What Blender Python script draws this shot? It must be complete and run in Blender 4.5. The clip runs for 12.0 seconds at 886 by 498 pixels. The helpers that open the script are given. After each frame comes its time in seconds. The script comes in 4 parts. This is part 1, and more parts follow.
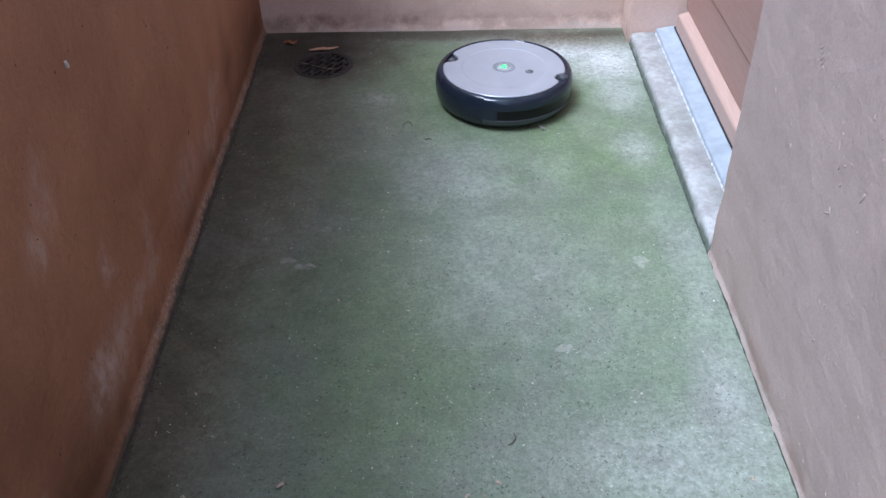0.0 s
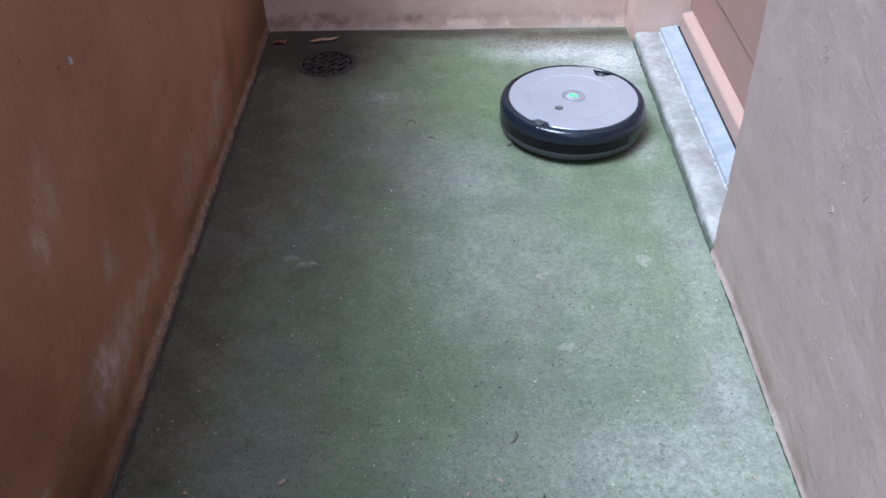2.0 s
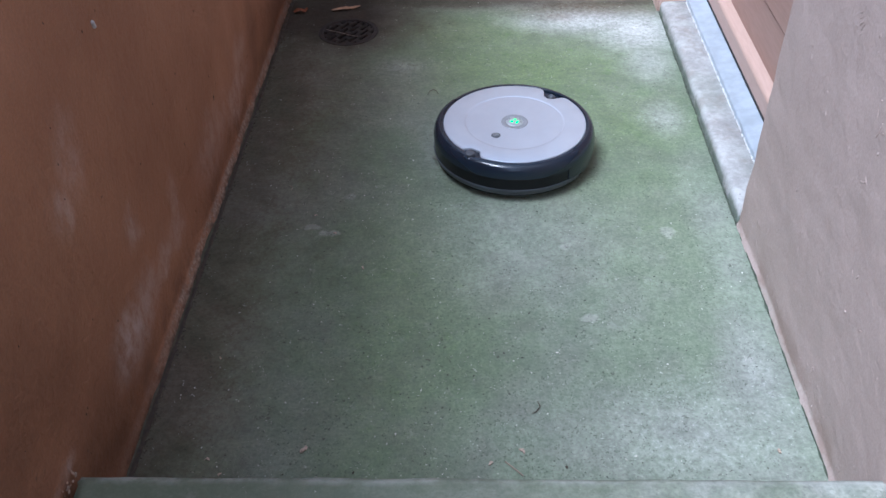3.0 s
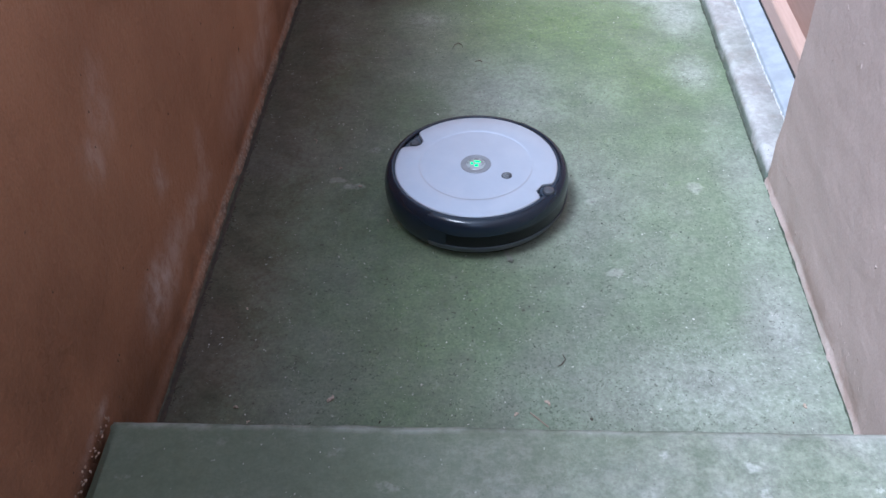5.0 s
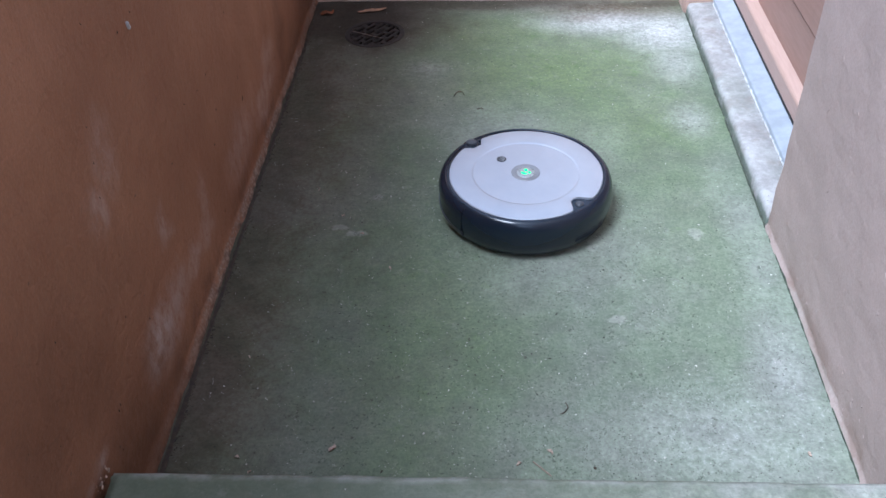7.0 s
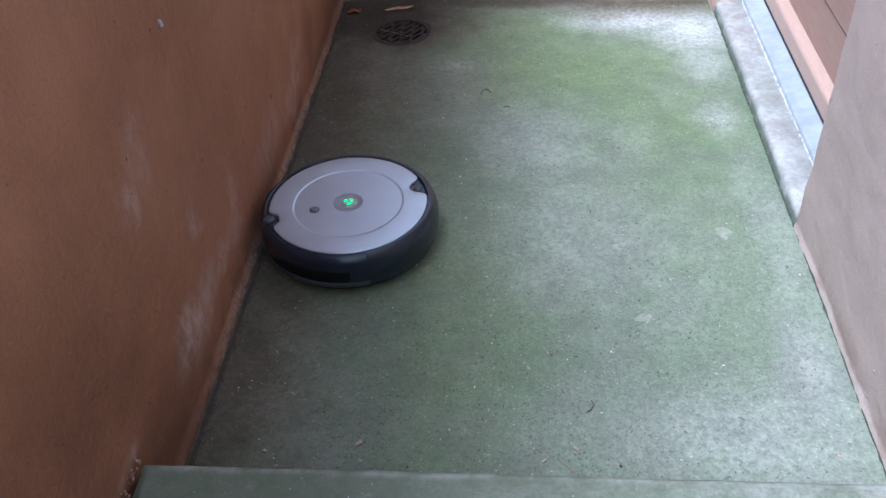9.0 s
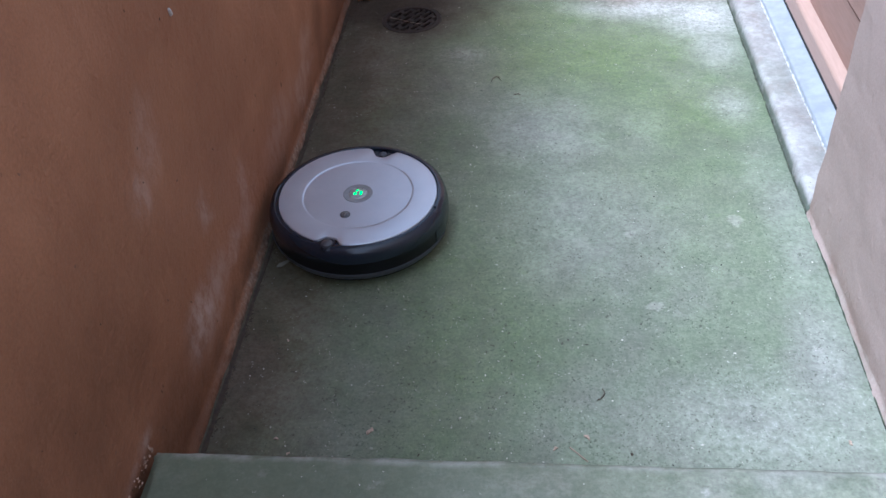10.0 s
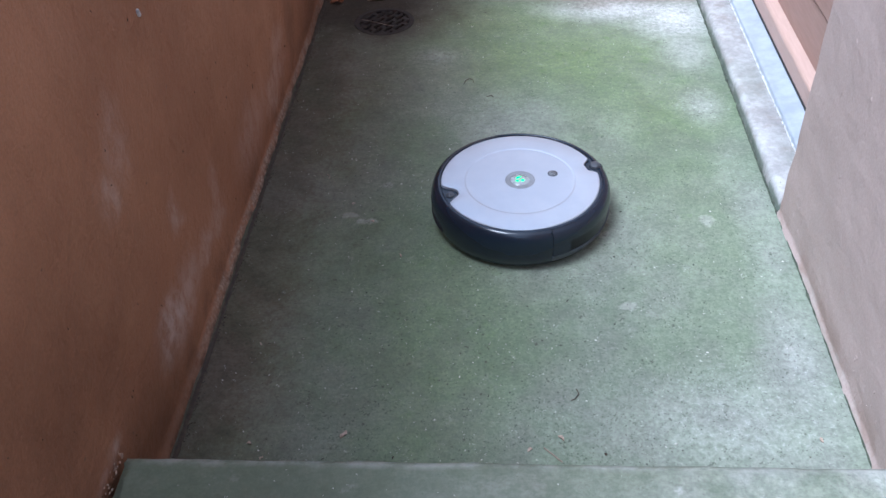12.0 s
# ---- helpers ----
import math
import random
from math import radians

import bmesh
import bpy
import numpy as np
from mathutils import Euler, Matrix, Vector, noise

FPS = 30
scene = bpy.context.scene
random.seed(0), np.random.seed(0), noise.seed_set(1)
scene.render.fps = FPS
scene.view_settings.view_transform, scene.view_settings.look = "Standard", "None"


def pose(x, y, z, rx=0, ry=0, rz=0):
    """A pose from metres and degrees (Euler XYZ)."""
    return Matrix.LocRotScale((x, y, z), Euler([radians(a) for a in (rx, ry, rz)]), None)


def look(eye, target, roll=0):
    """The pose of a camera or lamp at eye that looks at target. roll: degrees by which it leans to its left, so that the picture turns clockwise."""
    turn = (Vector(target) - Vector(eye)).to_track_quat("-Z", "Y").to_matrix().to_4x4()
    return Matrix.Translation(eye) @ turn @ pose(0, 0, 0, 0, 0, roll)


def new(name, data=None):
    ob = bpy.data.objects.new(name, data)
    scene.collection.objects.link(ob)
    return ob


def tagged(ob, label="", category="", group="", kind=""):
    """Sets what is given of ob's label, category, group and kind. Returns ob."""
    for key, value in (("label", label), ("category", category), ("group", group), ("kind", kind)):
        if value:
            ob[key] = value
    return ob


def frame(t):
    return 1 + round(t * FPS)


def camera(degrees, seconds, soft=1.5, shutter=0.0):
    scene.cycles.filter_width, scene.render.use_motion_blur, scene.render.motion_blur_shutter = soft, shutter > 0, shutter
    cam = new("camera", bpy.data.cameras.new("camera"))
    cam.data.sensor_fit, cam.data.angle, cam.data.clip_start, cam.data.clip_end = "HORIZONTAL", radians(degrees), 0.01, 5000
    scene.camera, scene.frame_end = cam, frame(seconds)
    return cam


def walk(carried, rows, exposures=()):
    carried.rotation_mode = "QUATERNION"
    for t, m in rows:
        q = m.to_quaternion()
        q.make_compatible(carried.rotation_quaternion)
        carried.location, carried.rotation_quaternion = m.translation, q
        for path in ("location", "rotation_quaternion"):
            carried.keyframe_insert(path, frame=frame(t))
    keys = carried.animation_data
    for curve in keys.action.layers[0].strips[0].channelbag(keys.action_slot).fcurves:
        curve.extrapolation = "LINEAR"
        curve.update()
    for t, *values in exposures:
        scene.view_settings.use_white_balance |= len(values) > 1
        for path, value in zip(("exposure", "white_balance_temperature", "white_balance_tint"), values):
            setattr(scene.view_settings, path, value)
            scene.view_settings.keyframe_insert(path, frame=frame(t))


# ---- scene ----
cam = camera(52.56, 12.0)
PATH = [
    (0, (0.5148, -1.3979, 1.1239), (0.5059, 0.0112, 0.0039), -1.07),
    (0.5, (0.5156, -1.3997, 1.1239), (0.5080, 0.0104, 0.0051), -0.96),
    (1, (0.5157, -1.3973, 1.1213), (0.5124, 0.0117, 0.0012), -0.83),
    (1.5, (0.5166, -1.3999, 1.1223), (0.5079, 0.0115, 0.0052), -0.97),
    (2, (0.5158, -1.3999, 1.1212), (0.5004, 0.0090, 0.0011), -1.02),
    (2.5, (0.5144, -1.3981, 1.1157), (0.4832, 0.0166, 0.0032), -1.33),
    (3, (0.5059, -1.3971, 1.1072), (0.4556, -0.0205, -0.0515), -1.46),
    (3.2, (0.5027, -1.3939, 1.1121), (0.4448, -0.0331, -0.0647), -1.70),
    (4.8, (0.4914, -1.4063, 1.1004), (0.3911, -0.0729, -0.1045), -2.29),
    (5, (0.4896, -1.4047, 1.0973), (0.4066, -0.0816, -0.1203), -1.97),
    (5.5, (0.4924, -1.4048, 1.0959), (0.4151, -0.0850, -0.1256), -2.23),
    (6, (0.4916, -1.4039, 1.0961), (0.4152, -0.0825, -0.1238), -2.32),
    (6.5, (0.4940, -1.3985, 1.1030), (0.4195, -0.0564, -0.0941), -2.22),
    (7, (0.4922, -1.4029, 1.1065), (0.4023, -0.0238, -0.0468), -2.25),
    (7.2, (0.4886, -1.4014, 1.1150), (0.3906, -0.0189, -0.0335), -2.51),
    (9, (0.4874, -1.4083, 1.1082), (0.3502, -0.0336, -0.0457), -3.17),
    (9.5, (0.4854, -1.4088, 1.1078), (0.3373, -0.0363, -0.0473), -3.55),
    (10, (0.4874, -1.4074, 1.1071), (0.3294, -0.0491, -0.0633), -3.90),
    (10.5, (0.4903, -1.4092, 1.1034), (0.3390, -0.0477, -0.0642), -3.75),
    (11, (0.4912, -1.4086, 1.1032), (0.3564, -0.0491, -0.0687), -3.54),
    (11.5, (0.4906, -1.4083, 1.1031), (0.3674, -0.0442, -0.0649), -3.37),
    (12, (0.4917, -1.4062, 1.1026), (0.3815, -0.0409, -0.0652), -2.98),
]
walk(cam, [(t, look(eye, target, roll)) for t, eye, target, roll in PATH],
     exposures=[(0.0, 1.37, 5140.0, 11.0), (3.0, 1.37, 5140.0, 11.0), (5.0, 1.46, 5140.0, 11.0), (7.0, 1.46, 5140.0, 11.0),
                (9.0, 1.57, 5140.0, 11.0), (12.0, 1.58, 5140.0, 11.0)])


# ---- world, sun, exposure ----
def build_world():
    world = bpy.data.worlds.new("overcast_sky")
    scene.world = world
    world.use_nodes = True
    tree = world.node_tree
    tree.nodes.clear()
    out = tree.nodes.new("ShaderNodeOutputWorld")
    back = tree.nodes.new("ShaderNodeBackground")
    sky = tree.nodes.new("ShaderNodeTexSky")
    sky.sky_type = 'NISHITA'
    sky.sun_disc = False
    sky.sun_elevation = radians(SUN_ELEVATION)
    sky.sun_rotation = radians(SUN_ROTATION)
    sky.air_density, sky.dust_density, sky.ozone_density = 1.0, 0.6, 1.0
    back.inputs["Strength"].default_value = SKY_STRENGTH
    # cloud cover takes most of the blue out of the sky
    grey = tree.nodes.new("ShaderNodeHueSaturation")
    grey.inputs["Saturation"].default_value = SKY_SATURATION
    tree.links.new(sky.outputs[0], grey.inputs["Color"])
    tree.links.new(grey.outputs[0], back.inputs["Color"])
    tree.links.new(back.outputs[0], out.inputs["Surface"])


SUN_ELEVATION, SUN_ROTATION, SKY_STRENGTH, SKY_SATURATION = 63, -125, 0.14, 0.32
build_world()
sun = new("sun", bpy.data.lights.new("sun", 'SUN'))
sun.data.energy, sun.data.angle, sun.data.color = 1.95, radians(26), (1.0, 0.98, 0.95)
# the sun stands over the parapet, on the side of negative x
sun.matrix_basis = look((-1.85, -1.5, 5.0), (0.3, 0.0, 0.0))


# ---- materials ----
class Nodes:
    """A small builder for one procedural material."""

    def __init__(self, name):
        self.mat = bpy.data.materials.new(name)
        self.mat.use_nodes = True
        self.tree = self.mat.node_tree
        self.bsdf = self.tree.nodes["Principled BSDF"]
        self.co = self.tree.nodes.new("ShaderNodeTexCoord").outputs["Object"]

    def put(self, socket, value):
        if isinstance(value, (int, float)):
            socket.default_value = value
        elif isinstance(value, (tuple, list)):
            socket.default_value = (*value, 1.0) if socket.type == 'RGBA' and len(value) == 3 else value
        else:
            self.tree.links.new(value, socket)

    def math(self, op, a, b=0.0, clamp=False):
        n = self.tree.nodes.new("ShaderNodeMath")
        n.operation, n.use_clamp = op, clamp
        self.put(n.inputs[0], a)
        self.put(n.inputs[1], b)
        return n.outputs[0]

    def vmath(self, op, a, b):
        n = self.tree.nodes.new("ShaderNodeVectorMath")
        n.operation = op
        self.put(n.inputs[0], a)
        self.put(n.inputs[1], b)
        return n.outputs["Value"] if op == 'LENGTH' else n.outputs["Vector"]

    def noise(self, scale, detail=4.0, rough=0.55, co=None, stretch=None, colour=False):
        n = self.tree.nodes.new("ShaderNodeTexNoise")
        v = co or self.co
        if stretch:
            v = self.vmath('MULTIPLY', v, stretch)
        self.put(n.inputs["Vector"], v)
        n.inputs["Scale"].default_value, n.inputs["Detail"].default_value = scale, detail
        n.inputs["Roughness"].default_value = rough
        return n.outputs["Color" if colour else 0]

    def cells(self, scale, co=None):
        n = self.tree.nodes.new("ShaderNodeTexVoronoi")
        self.put(n.inputs["Vector"], co or self.co)
        n.inputs["Scale"].default_value = scale
        return n.outputs["Distance"]

    def span(self, value, a, b, c=0.0, d=1.0, smooth=True):
        n = self.tree.nodes.new("ShaderNodeMapRange")
        n.interpolation_type = 'SMOOTHSTEP' if smooth else 'LINEAR'
        self.put(n.inputs["Value"], value)
        for i, v in zip((1, 2, 3, 4), (a, b, c, d)):
            n.inputs[i].default_value = v
        return n.outputs[0]

    def mix(self, fac, a, b, blend='MIX'):
        n = self.tree.nodes.new("ShaderNodeMix")
        n.data_type, n.blend_type = 'RGBA', blend
        self.put(n.inputs[0], fac)
        self.put(n.inputs[6], a)
        self.put(n.inputs[7], b)
        return n.outputs[2]

    def warped(self, scale, amount):
        """Coordinates shaken by noise, so that stains get ragged outlines."""
        n = self.noise(scale, 3.0, 0.6, colour=True)
        shift = self.vmath('SUBTRACT', n, (0.5, 0.5, 0.5))
        return self.vmath('ADD', self.co, self.vmath('MULTIPLY', shift, (amount, amount, amount)))

    def blob(self, centre, radii, soft=0.6, co=None):
        """1 inside an ellipsoid, falling softly to 0 outside it."""
        d = self.vmath('SUBTRACT', co or self.co, centre)
        d = self.vmath('MULTIPLY', d, tuple(1.0 / r for r in radii))
        return self.span(self.vmath('LENGTH', d, (0, 0, 0)), 1.0 + soft, max(0.0, 1.0 - soft))

    def patch(self, centre, radii, ragged, edge=0.3, bite=1.6):
        """A stain on the floor: an ellipse whose outline is eaten into by the noise value ragged."""
        d = self.vmath('SUBTRACT', self.co, (*centre, 0.0))
        d = self.vmath('MULTIPLY', d, (1.0 / radii[0], 1.0 / radii[1], 0.0))
        d = self.vmath('LENGTH', d, (0, 0, 0))
        v = self.math('SUBTRACT', self.math('MULTIPLY', self.math('SUBTRACT', ragged, 0.5), bite), self.math('SUBTRACT', d, 1.0))
        return self.span(v, -edge, edge)

    def layer(self, ragged, spots, edge=0.3, bite=1.6):
        """Several patches joined: rows of x, y, half width, half depth, weight."""
        return self.either(*[self.math('MULTIPLY', self.patch((x, y), (a, b), ragged, edge, bite), w) for x, y, a, b, w in spots])

    def either(self, *masks):
        m = masks[0]
        for other in masks[1:]:
            m = self.math('MAXIMUM', m, other)
        return m

    def bump(self, height, strength=0.3, distance=0.01, after=None):
        n = self.tree.nodes.new("ShaderNodeBump")
        n.inputs["Strength"].default_value, n.inputs["Distance"].default_value = strength, distance
        self.put(n.inputs["Height"], height)
        if after is not None:
            self.put(n.inputs["Normal"], after)
        return n.outputs[0]

    def finish(self, colour, rough=0.6, normal=None, metal=0.0, specular=None, coat=None):
        self.put(self.bsdf.inputs["Base Color"], colour)
        self.put(self.bsdf.inputs["Roughness"], rough)
        self.put(self.bsdf.inputs["Metallic"], metal)
        if specular is not None:
            self.bsdf.inputs["Specular IOR Level"].default_value = specular
        if coat is not None:
            self.bsdf.inputs["Coat Weight"].default_value = coat
            self.bsdf.inputs["Coat Roughness"].default_value = 0.12
        if normal is not None:
            self.put(self.bsdf.inputs["Normal"], normal)
        return self.mat


BIG = 100.0

# stains of the slab: x, y, half width, half depth, weight
GROWTH = (
    (0.660, 0.624, 0.249, 0.170, 0.8), (0.818, 0.387, 0.185, 0.167, 0.6), (0.571, 0.806, 0.209, 0.102, 0.65), (0.418, -0.185, 0.140, 0.260, 0.4),
    (0.707, 0.115, 0.122, 0.153, 0.3), (0.857, 0.058, 0.142, 0.286, 0.3), (0.374, -0.415, 0.118, 0.182, 0.35))
BARE = (
    (0.836, 0.888, 0.158, 0.062, 0.88), (0.959, 0.827, 0.094, 0.102, 0.88), (0.963, 0.665, 0.052, 0.091, 0.5), (0.957, 0.386, 0.041, 0.059, 0.35),
    (0.864, -0.536, 0.178, 0.108, 0.38), (0.971, -0.464, 0.050, 0.237, 0.34), (0.677, -0.535, 0.138, 0.090, 0.22), (0.991, -0.113, 0.050, 0.282, 0.26),
    (0.329, 0.634, 0.062, 0.050, 0.22), (0.586, -0.027, 0.141, 0.180, 0.27), (0.548, 0.270, 0.112, 0.155, 0.25), (0.733, 0.308, 0.061, 0.078, 0.15),
    (0.649, 0.980, 0.316, 0.031, 0.2), (0.797, -0.187, 0.200, 0.233, 0.14))
CRUST = (
    (0.908, 0.868, 0.137, 0.072, 1.0), (0.875, -0.500, 0.148, 0.091, 0.7), (0.957, 0.386, 0.051, 0.049, 0.8), (0.985, -0.464, 0.030, 0.137, 0.7))
# soil, with the parapet's shade painted in along its foot
SOIL_AND_SHADE = (
    (0.103, 0.887, 0.271, 0.204, 1), (0.030, 0.437, 0.220, 0.589, 1), (0.030, -0.322, 0.118, 0.596, 1), (0.398, 1.021, 0.484, 0.062, 0.9),
    (0.223, 0.290, 0.183, 0.436, 0.35), (0.205, 0.565, 0.206, 0.298, 0.5), (0.157, -0.459, 0.157, 0.344, 0.12), (0.486, -0.721, 0.584, 0.027, 0.5),
    (0.839, 0.981, 0.232, 0.055, 1), (0.753, 0.919, 0.053, 0.031, 0.7))
MOULD = (
    (0.300, -0.690, 0.350, 0.018, 0.6), (0.750, -0.695, 0.250, 0.010, 0.4), (0.104, 0.938, 0.251, 0.185, 1), (0.419, 1.011, 0.399, 0.041, 0.8),
    (0.020, 0.290, 0.091, 0.678, 0.5), (0.020, -0.458, 0.059, 0.362, 0.4), (0.186, 0.836, 0.120, 0.117, 0.85), (0.977, 1.002, 0.106, 0.021, 0.7))
SPECKLED = (
    (0.541, -0.461, 0.394, 0.254, 1.0), (0.746, -0.233, 0.200, 0.279, 0.6))
RUBBED = (
    (0.894, -0.033, 0.014, 0.015, 1), (0.720, -0.270, 0.014, 0.011, 1), (0.234, -0.033, 0.022, 0.008, 0.9), (0.198, -0.014, 0.018, 0.008, 0.7),
    (0.343, 0.631, 0.026, 0.020, 0.35), (0.691, -0.074, 0.010, 0.009, 0.8), (0.969, -0.368, 0.010, 0.008, 1), (0.263, 0.086, 0.012, 0.010, 0.6))


def floor_material():
    """Damp slab: grey cement, an algae film in blotches, bare worn patches, soil and painted shade towards the parapet.
    """
    m = Nodes("mossy_concrete")
    large = m.noise(3.2, 9.0, 0.62)
    blotch = m.noise(11.0, 8.0, 0.62)
    speckle = m.noise(80.0, 6.0, 0.66)
    grain = m.noise(190.0, 4.0, 0.7)
    fine = m.warped(40.0, 0.035)
    grey = m.mix(m.span(blotch, 0.3, 0.7), (0.175, 0.171, 0.152), (0.275, 0.271, 0.252))
    # algae: a thin film over most of the slab, richer growth in drifts
    film = m.math('MULTIPLY', m.span(large, 0.34, 0.56, 0.62, 1.0), m.span(blotch, 0.34, 0.6, 0.62, 1.0))
    col = m.mix(m.math('MULTIPLY', film, 0.86), grey, (0.108, 0.152, 0.082))
    rich = m.layer(blotch, GROWTH, 1.0, 1.0)
    rich = m.math('MULTIPLY', rich, m.span(speckle, 0.32, 0.62, 0.5, 1.0))
    col = m.mix(rich, col, (0.150, 0.196, 0.088))
    tuft = m.math('MULTIPLY', m.span(m.noise(24.0, 6.0, 0.65), 0.58, 0.68), m.span(rich, 0.05, 0.4))
    col = m.mix(m.math('MULTIPLY', tuft, 0.45), col, (0.105, 0.165, 0.055))
    # bare, weathered concrete with a crumbly skin
    bare = m.layer(blotch, BARE, 1.0, 1.3)
    bare = m.math('MULTIPLY', bare, m.span(speckle, 0.34, 0.60, 0.65, 1.0))
    col = m.mix(bare, col, (0.46, 0.455, 0.435))
    crust = m.math('MULTIPLY', m.layer(blotch, CRUST, 0.9, 1.6), m.span(m.noise(120.0, 7.0, 0.75), 0.53, 0.66))
    col = m.mix(m.math('MULTIPLY', crust, 0.45), col, (0.62, 0.62, 0.60))
    thin = m.math('MULTIPLY', m.span(m.noise(26.0, 8.0, 0.7), 0.56, 0.72), 0.25)
    col = m.mix(thin, col, (0.33, 0.335, 0.30))
    # soil washed to the parapet side (partly painted shade) and the far corner, leaves' mould round the drain
    soil = m.layer(blotch, SOIL_AND_SHADE, 1.0, 1.0)
    col = m.mix(m.math('MULTIPLY', soil, m.span(speckle, 0.3, 0.62, 0.95, 0.72)), col, (0.100, 0.072, 0.048))
    film_low = m.math('MULTIPLY', m.span(large, 0.46, 0.6), m.math('MULTIPLY', soil, 0.28))
    col = m.mix(film_low, col, (0.085, 0.112, 0.062))
    mould = m.layer(blotch, MOULD, 0.6, 1.6)
    col = m.mix(m.math('MULTIPLY', mould, 0.85), col, (0.046, 0.036, 0.028))
    # pale rubbed spots
    rub = m.layer(speckle, RUBBED, 0.4, 2.4)
    col = m.mix(m.math('MULTIPLY', rub, 0.32), col, (0.42, 0.41, 0.37))
    cloud = m.noise(15.0, 9.0, 0.66)
    col = m.mix(0.42, col, m.mix(m.span(cloud, 0.34, 0.66), (0.76, 0.76, 0.76), (1.24, 1.24, 1.24)), 'MULTIPLY')
    # pits, flyspecks and pale crumbs
    drift = m.layer(blotch, SPECKLED, 0.8, 2.0)
    pits = m.span(m.cells(95.0, fine), 0.13, 0.25, 1.0, 0.0)
    pits = m.math('MULTIPLY', pits, m.span(m.math('ADD', m.noise(12.0, 6.0, 0.65), m.math('MULTIPLY', drift, 0.10)), 0.52, 0.62))
    col = m.mix(m.math('MULTIPLY', pits, 0.62), col, (0.048, 0.048, 0.036))
    fly = m.span(m.cells(210.0, m.warped(90.0, 0.012)), 0.18, 0.32, 1.0, 0.0)
    fly = m.math('MULTIPLY', fly, m.span(m.math('ADD', m.noise(38.0, 5.0, 0.65), m.math('MULTIPLY', drift, 0.06)), 0.50, 0.62))
    col = m.mix(m.math('MULTIPLY', fly, 0.55), col, (0.055, 0.06, 0.04))
    crumbs = m.span(m.cells(130.0, m.warped(60.0, 0.03)), 0.11, 0.2, 1.0, 0.0)
    crumbs = m.math('MULTIPLY', crumbs, m.span(m.math('ADD', m.noise(27.0, 5.0, 0.65), m.math('MULTIPLY', drift, 0.05)), 0.56, 0.66))
    col = m.mix(m.math('MULTIPLY', crumbs, 0.7), col, (0.50, 0.50, 0.45))
    col = m.mix(0.28, col, m.mix(m.span(speckle, 0.3, 0.7), (0.70, 0.70, 0.69), (1.37, 1.37, 1.33)), 'MULTIPLY')
    col = m.mix(0.35, col, m.mix(m.span(grain, 0.3, 0.72), (0.62, 0.62, 0.62), (1.45, 1.45, 1.45)), 'MULTIPLY')
    normal = m.bump(grain, 0.16, 0.003)
    normal = m.bump(speckle, 0.10, 0.003, normal)
    normal = m.bump(blotch, 0.15, 0.008, normal)
    rough = m.span(blotch, 0.3, 0.68, 0.74, 0.52)
    return m.finish(col, m.math('MAXIMUM', rough, m.math('MULTIPLY', soil, 0.95)), normal, specular=0.2)


def concrete_material(name, dark, light, moss, moss_amount, arris=None):
    m = Nodes(name)
    cloud = m.noise(11.0, 6.0, 0.62)
    grain = m.noise(150.0, 5.0, 0.7)
    col = m.mix(m.span(cloud, 0.3, 0.7), dark, light)
    film = m.math('MULTIPLY', m.span(m.noise(3.5, 5.0, 0.6), 0.36, 0.6), moss_amount)
    col = m.mix(film, col, moss)
    scars = m.span(m.noise(26.0, 4.0, 0.6), 0.62, 0.72)
    col = m.mix(m.math('MULTIPLY', scars, 0.5), col, tuple(min(0.55, c * 1.6) for c in light))
    blotch = m.noise(48.0, 4.0, 0.65)
    col = m.mix(0.42, col, m.mix(m.span(blotch, 0.34, 0.66), (0.62, 0.64, 0.58), (1.46, 1.37, 1.36)), 'MULTIPLY')
    specks = m.math('MULTIPLY', m.span(m.cells(170.0, m.warped(80.0, 0.012)), 0.12, 0.26, 1.0, 0.0), m.span(m.noise(30.0), 0.46, 0.6))
    col = m.mix(m.math('MULTIPLY', specks, 0.4), col, (0.07, 0.065, 0.05))
    col = m.mix(0.6, col, m.mix(m.span(grain, 0.3, 0.72), (0.65, 0.65, 0.65), (1.35, 1.35, 1.35)), 'MULTIPLY')
    if arris is not None:
        xyz = m.tree.nodes.new("ShaderNodeSeparateXYZ")
        m.put(xyz.inputs[0], m.warped(30.0, 0.012))
        worn = m.math('MULTIPLY', m.span(xyz.outputs[1], arris - 0.016, arris - 0.004), m.span(m.noise(17.0, 5.0, 0.7), 0.38, 0.6, 0.05, 0.5))
        col = m.mix(m.math('MULTIPLY', m.blob((0.12, -0.83, 0.14), (0.5, 0.4, BIG), 0.8, m.warped(8.0, 0.3)), 0.75), col, (0.098, 0.118, 0.068))
        col = m.mix(worn, col, (0.42, 0.42, 0.38))
    normal = m.bump(cloud, 0.12, 0.006, m.bump(grain, 0.25, 0.003))
    return m.finish(col, m.span(cloud, 0.3, 0.7, 0.6, 0.42), normal, specular=0.4)


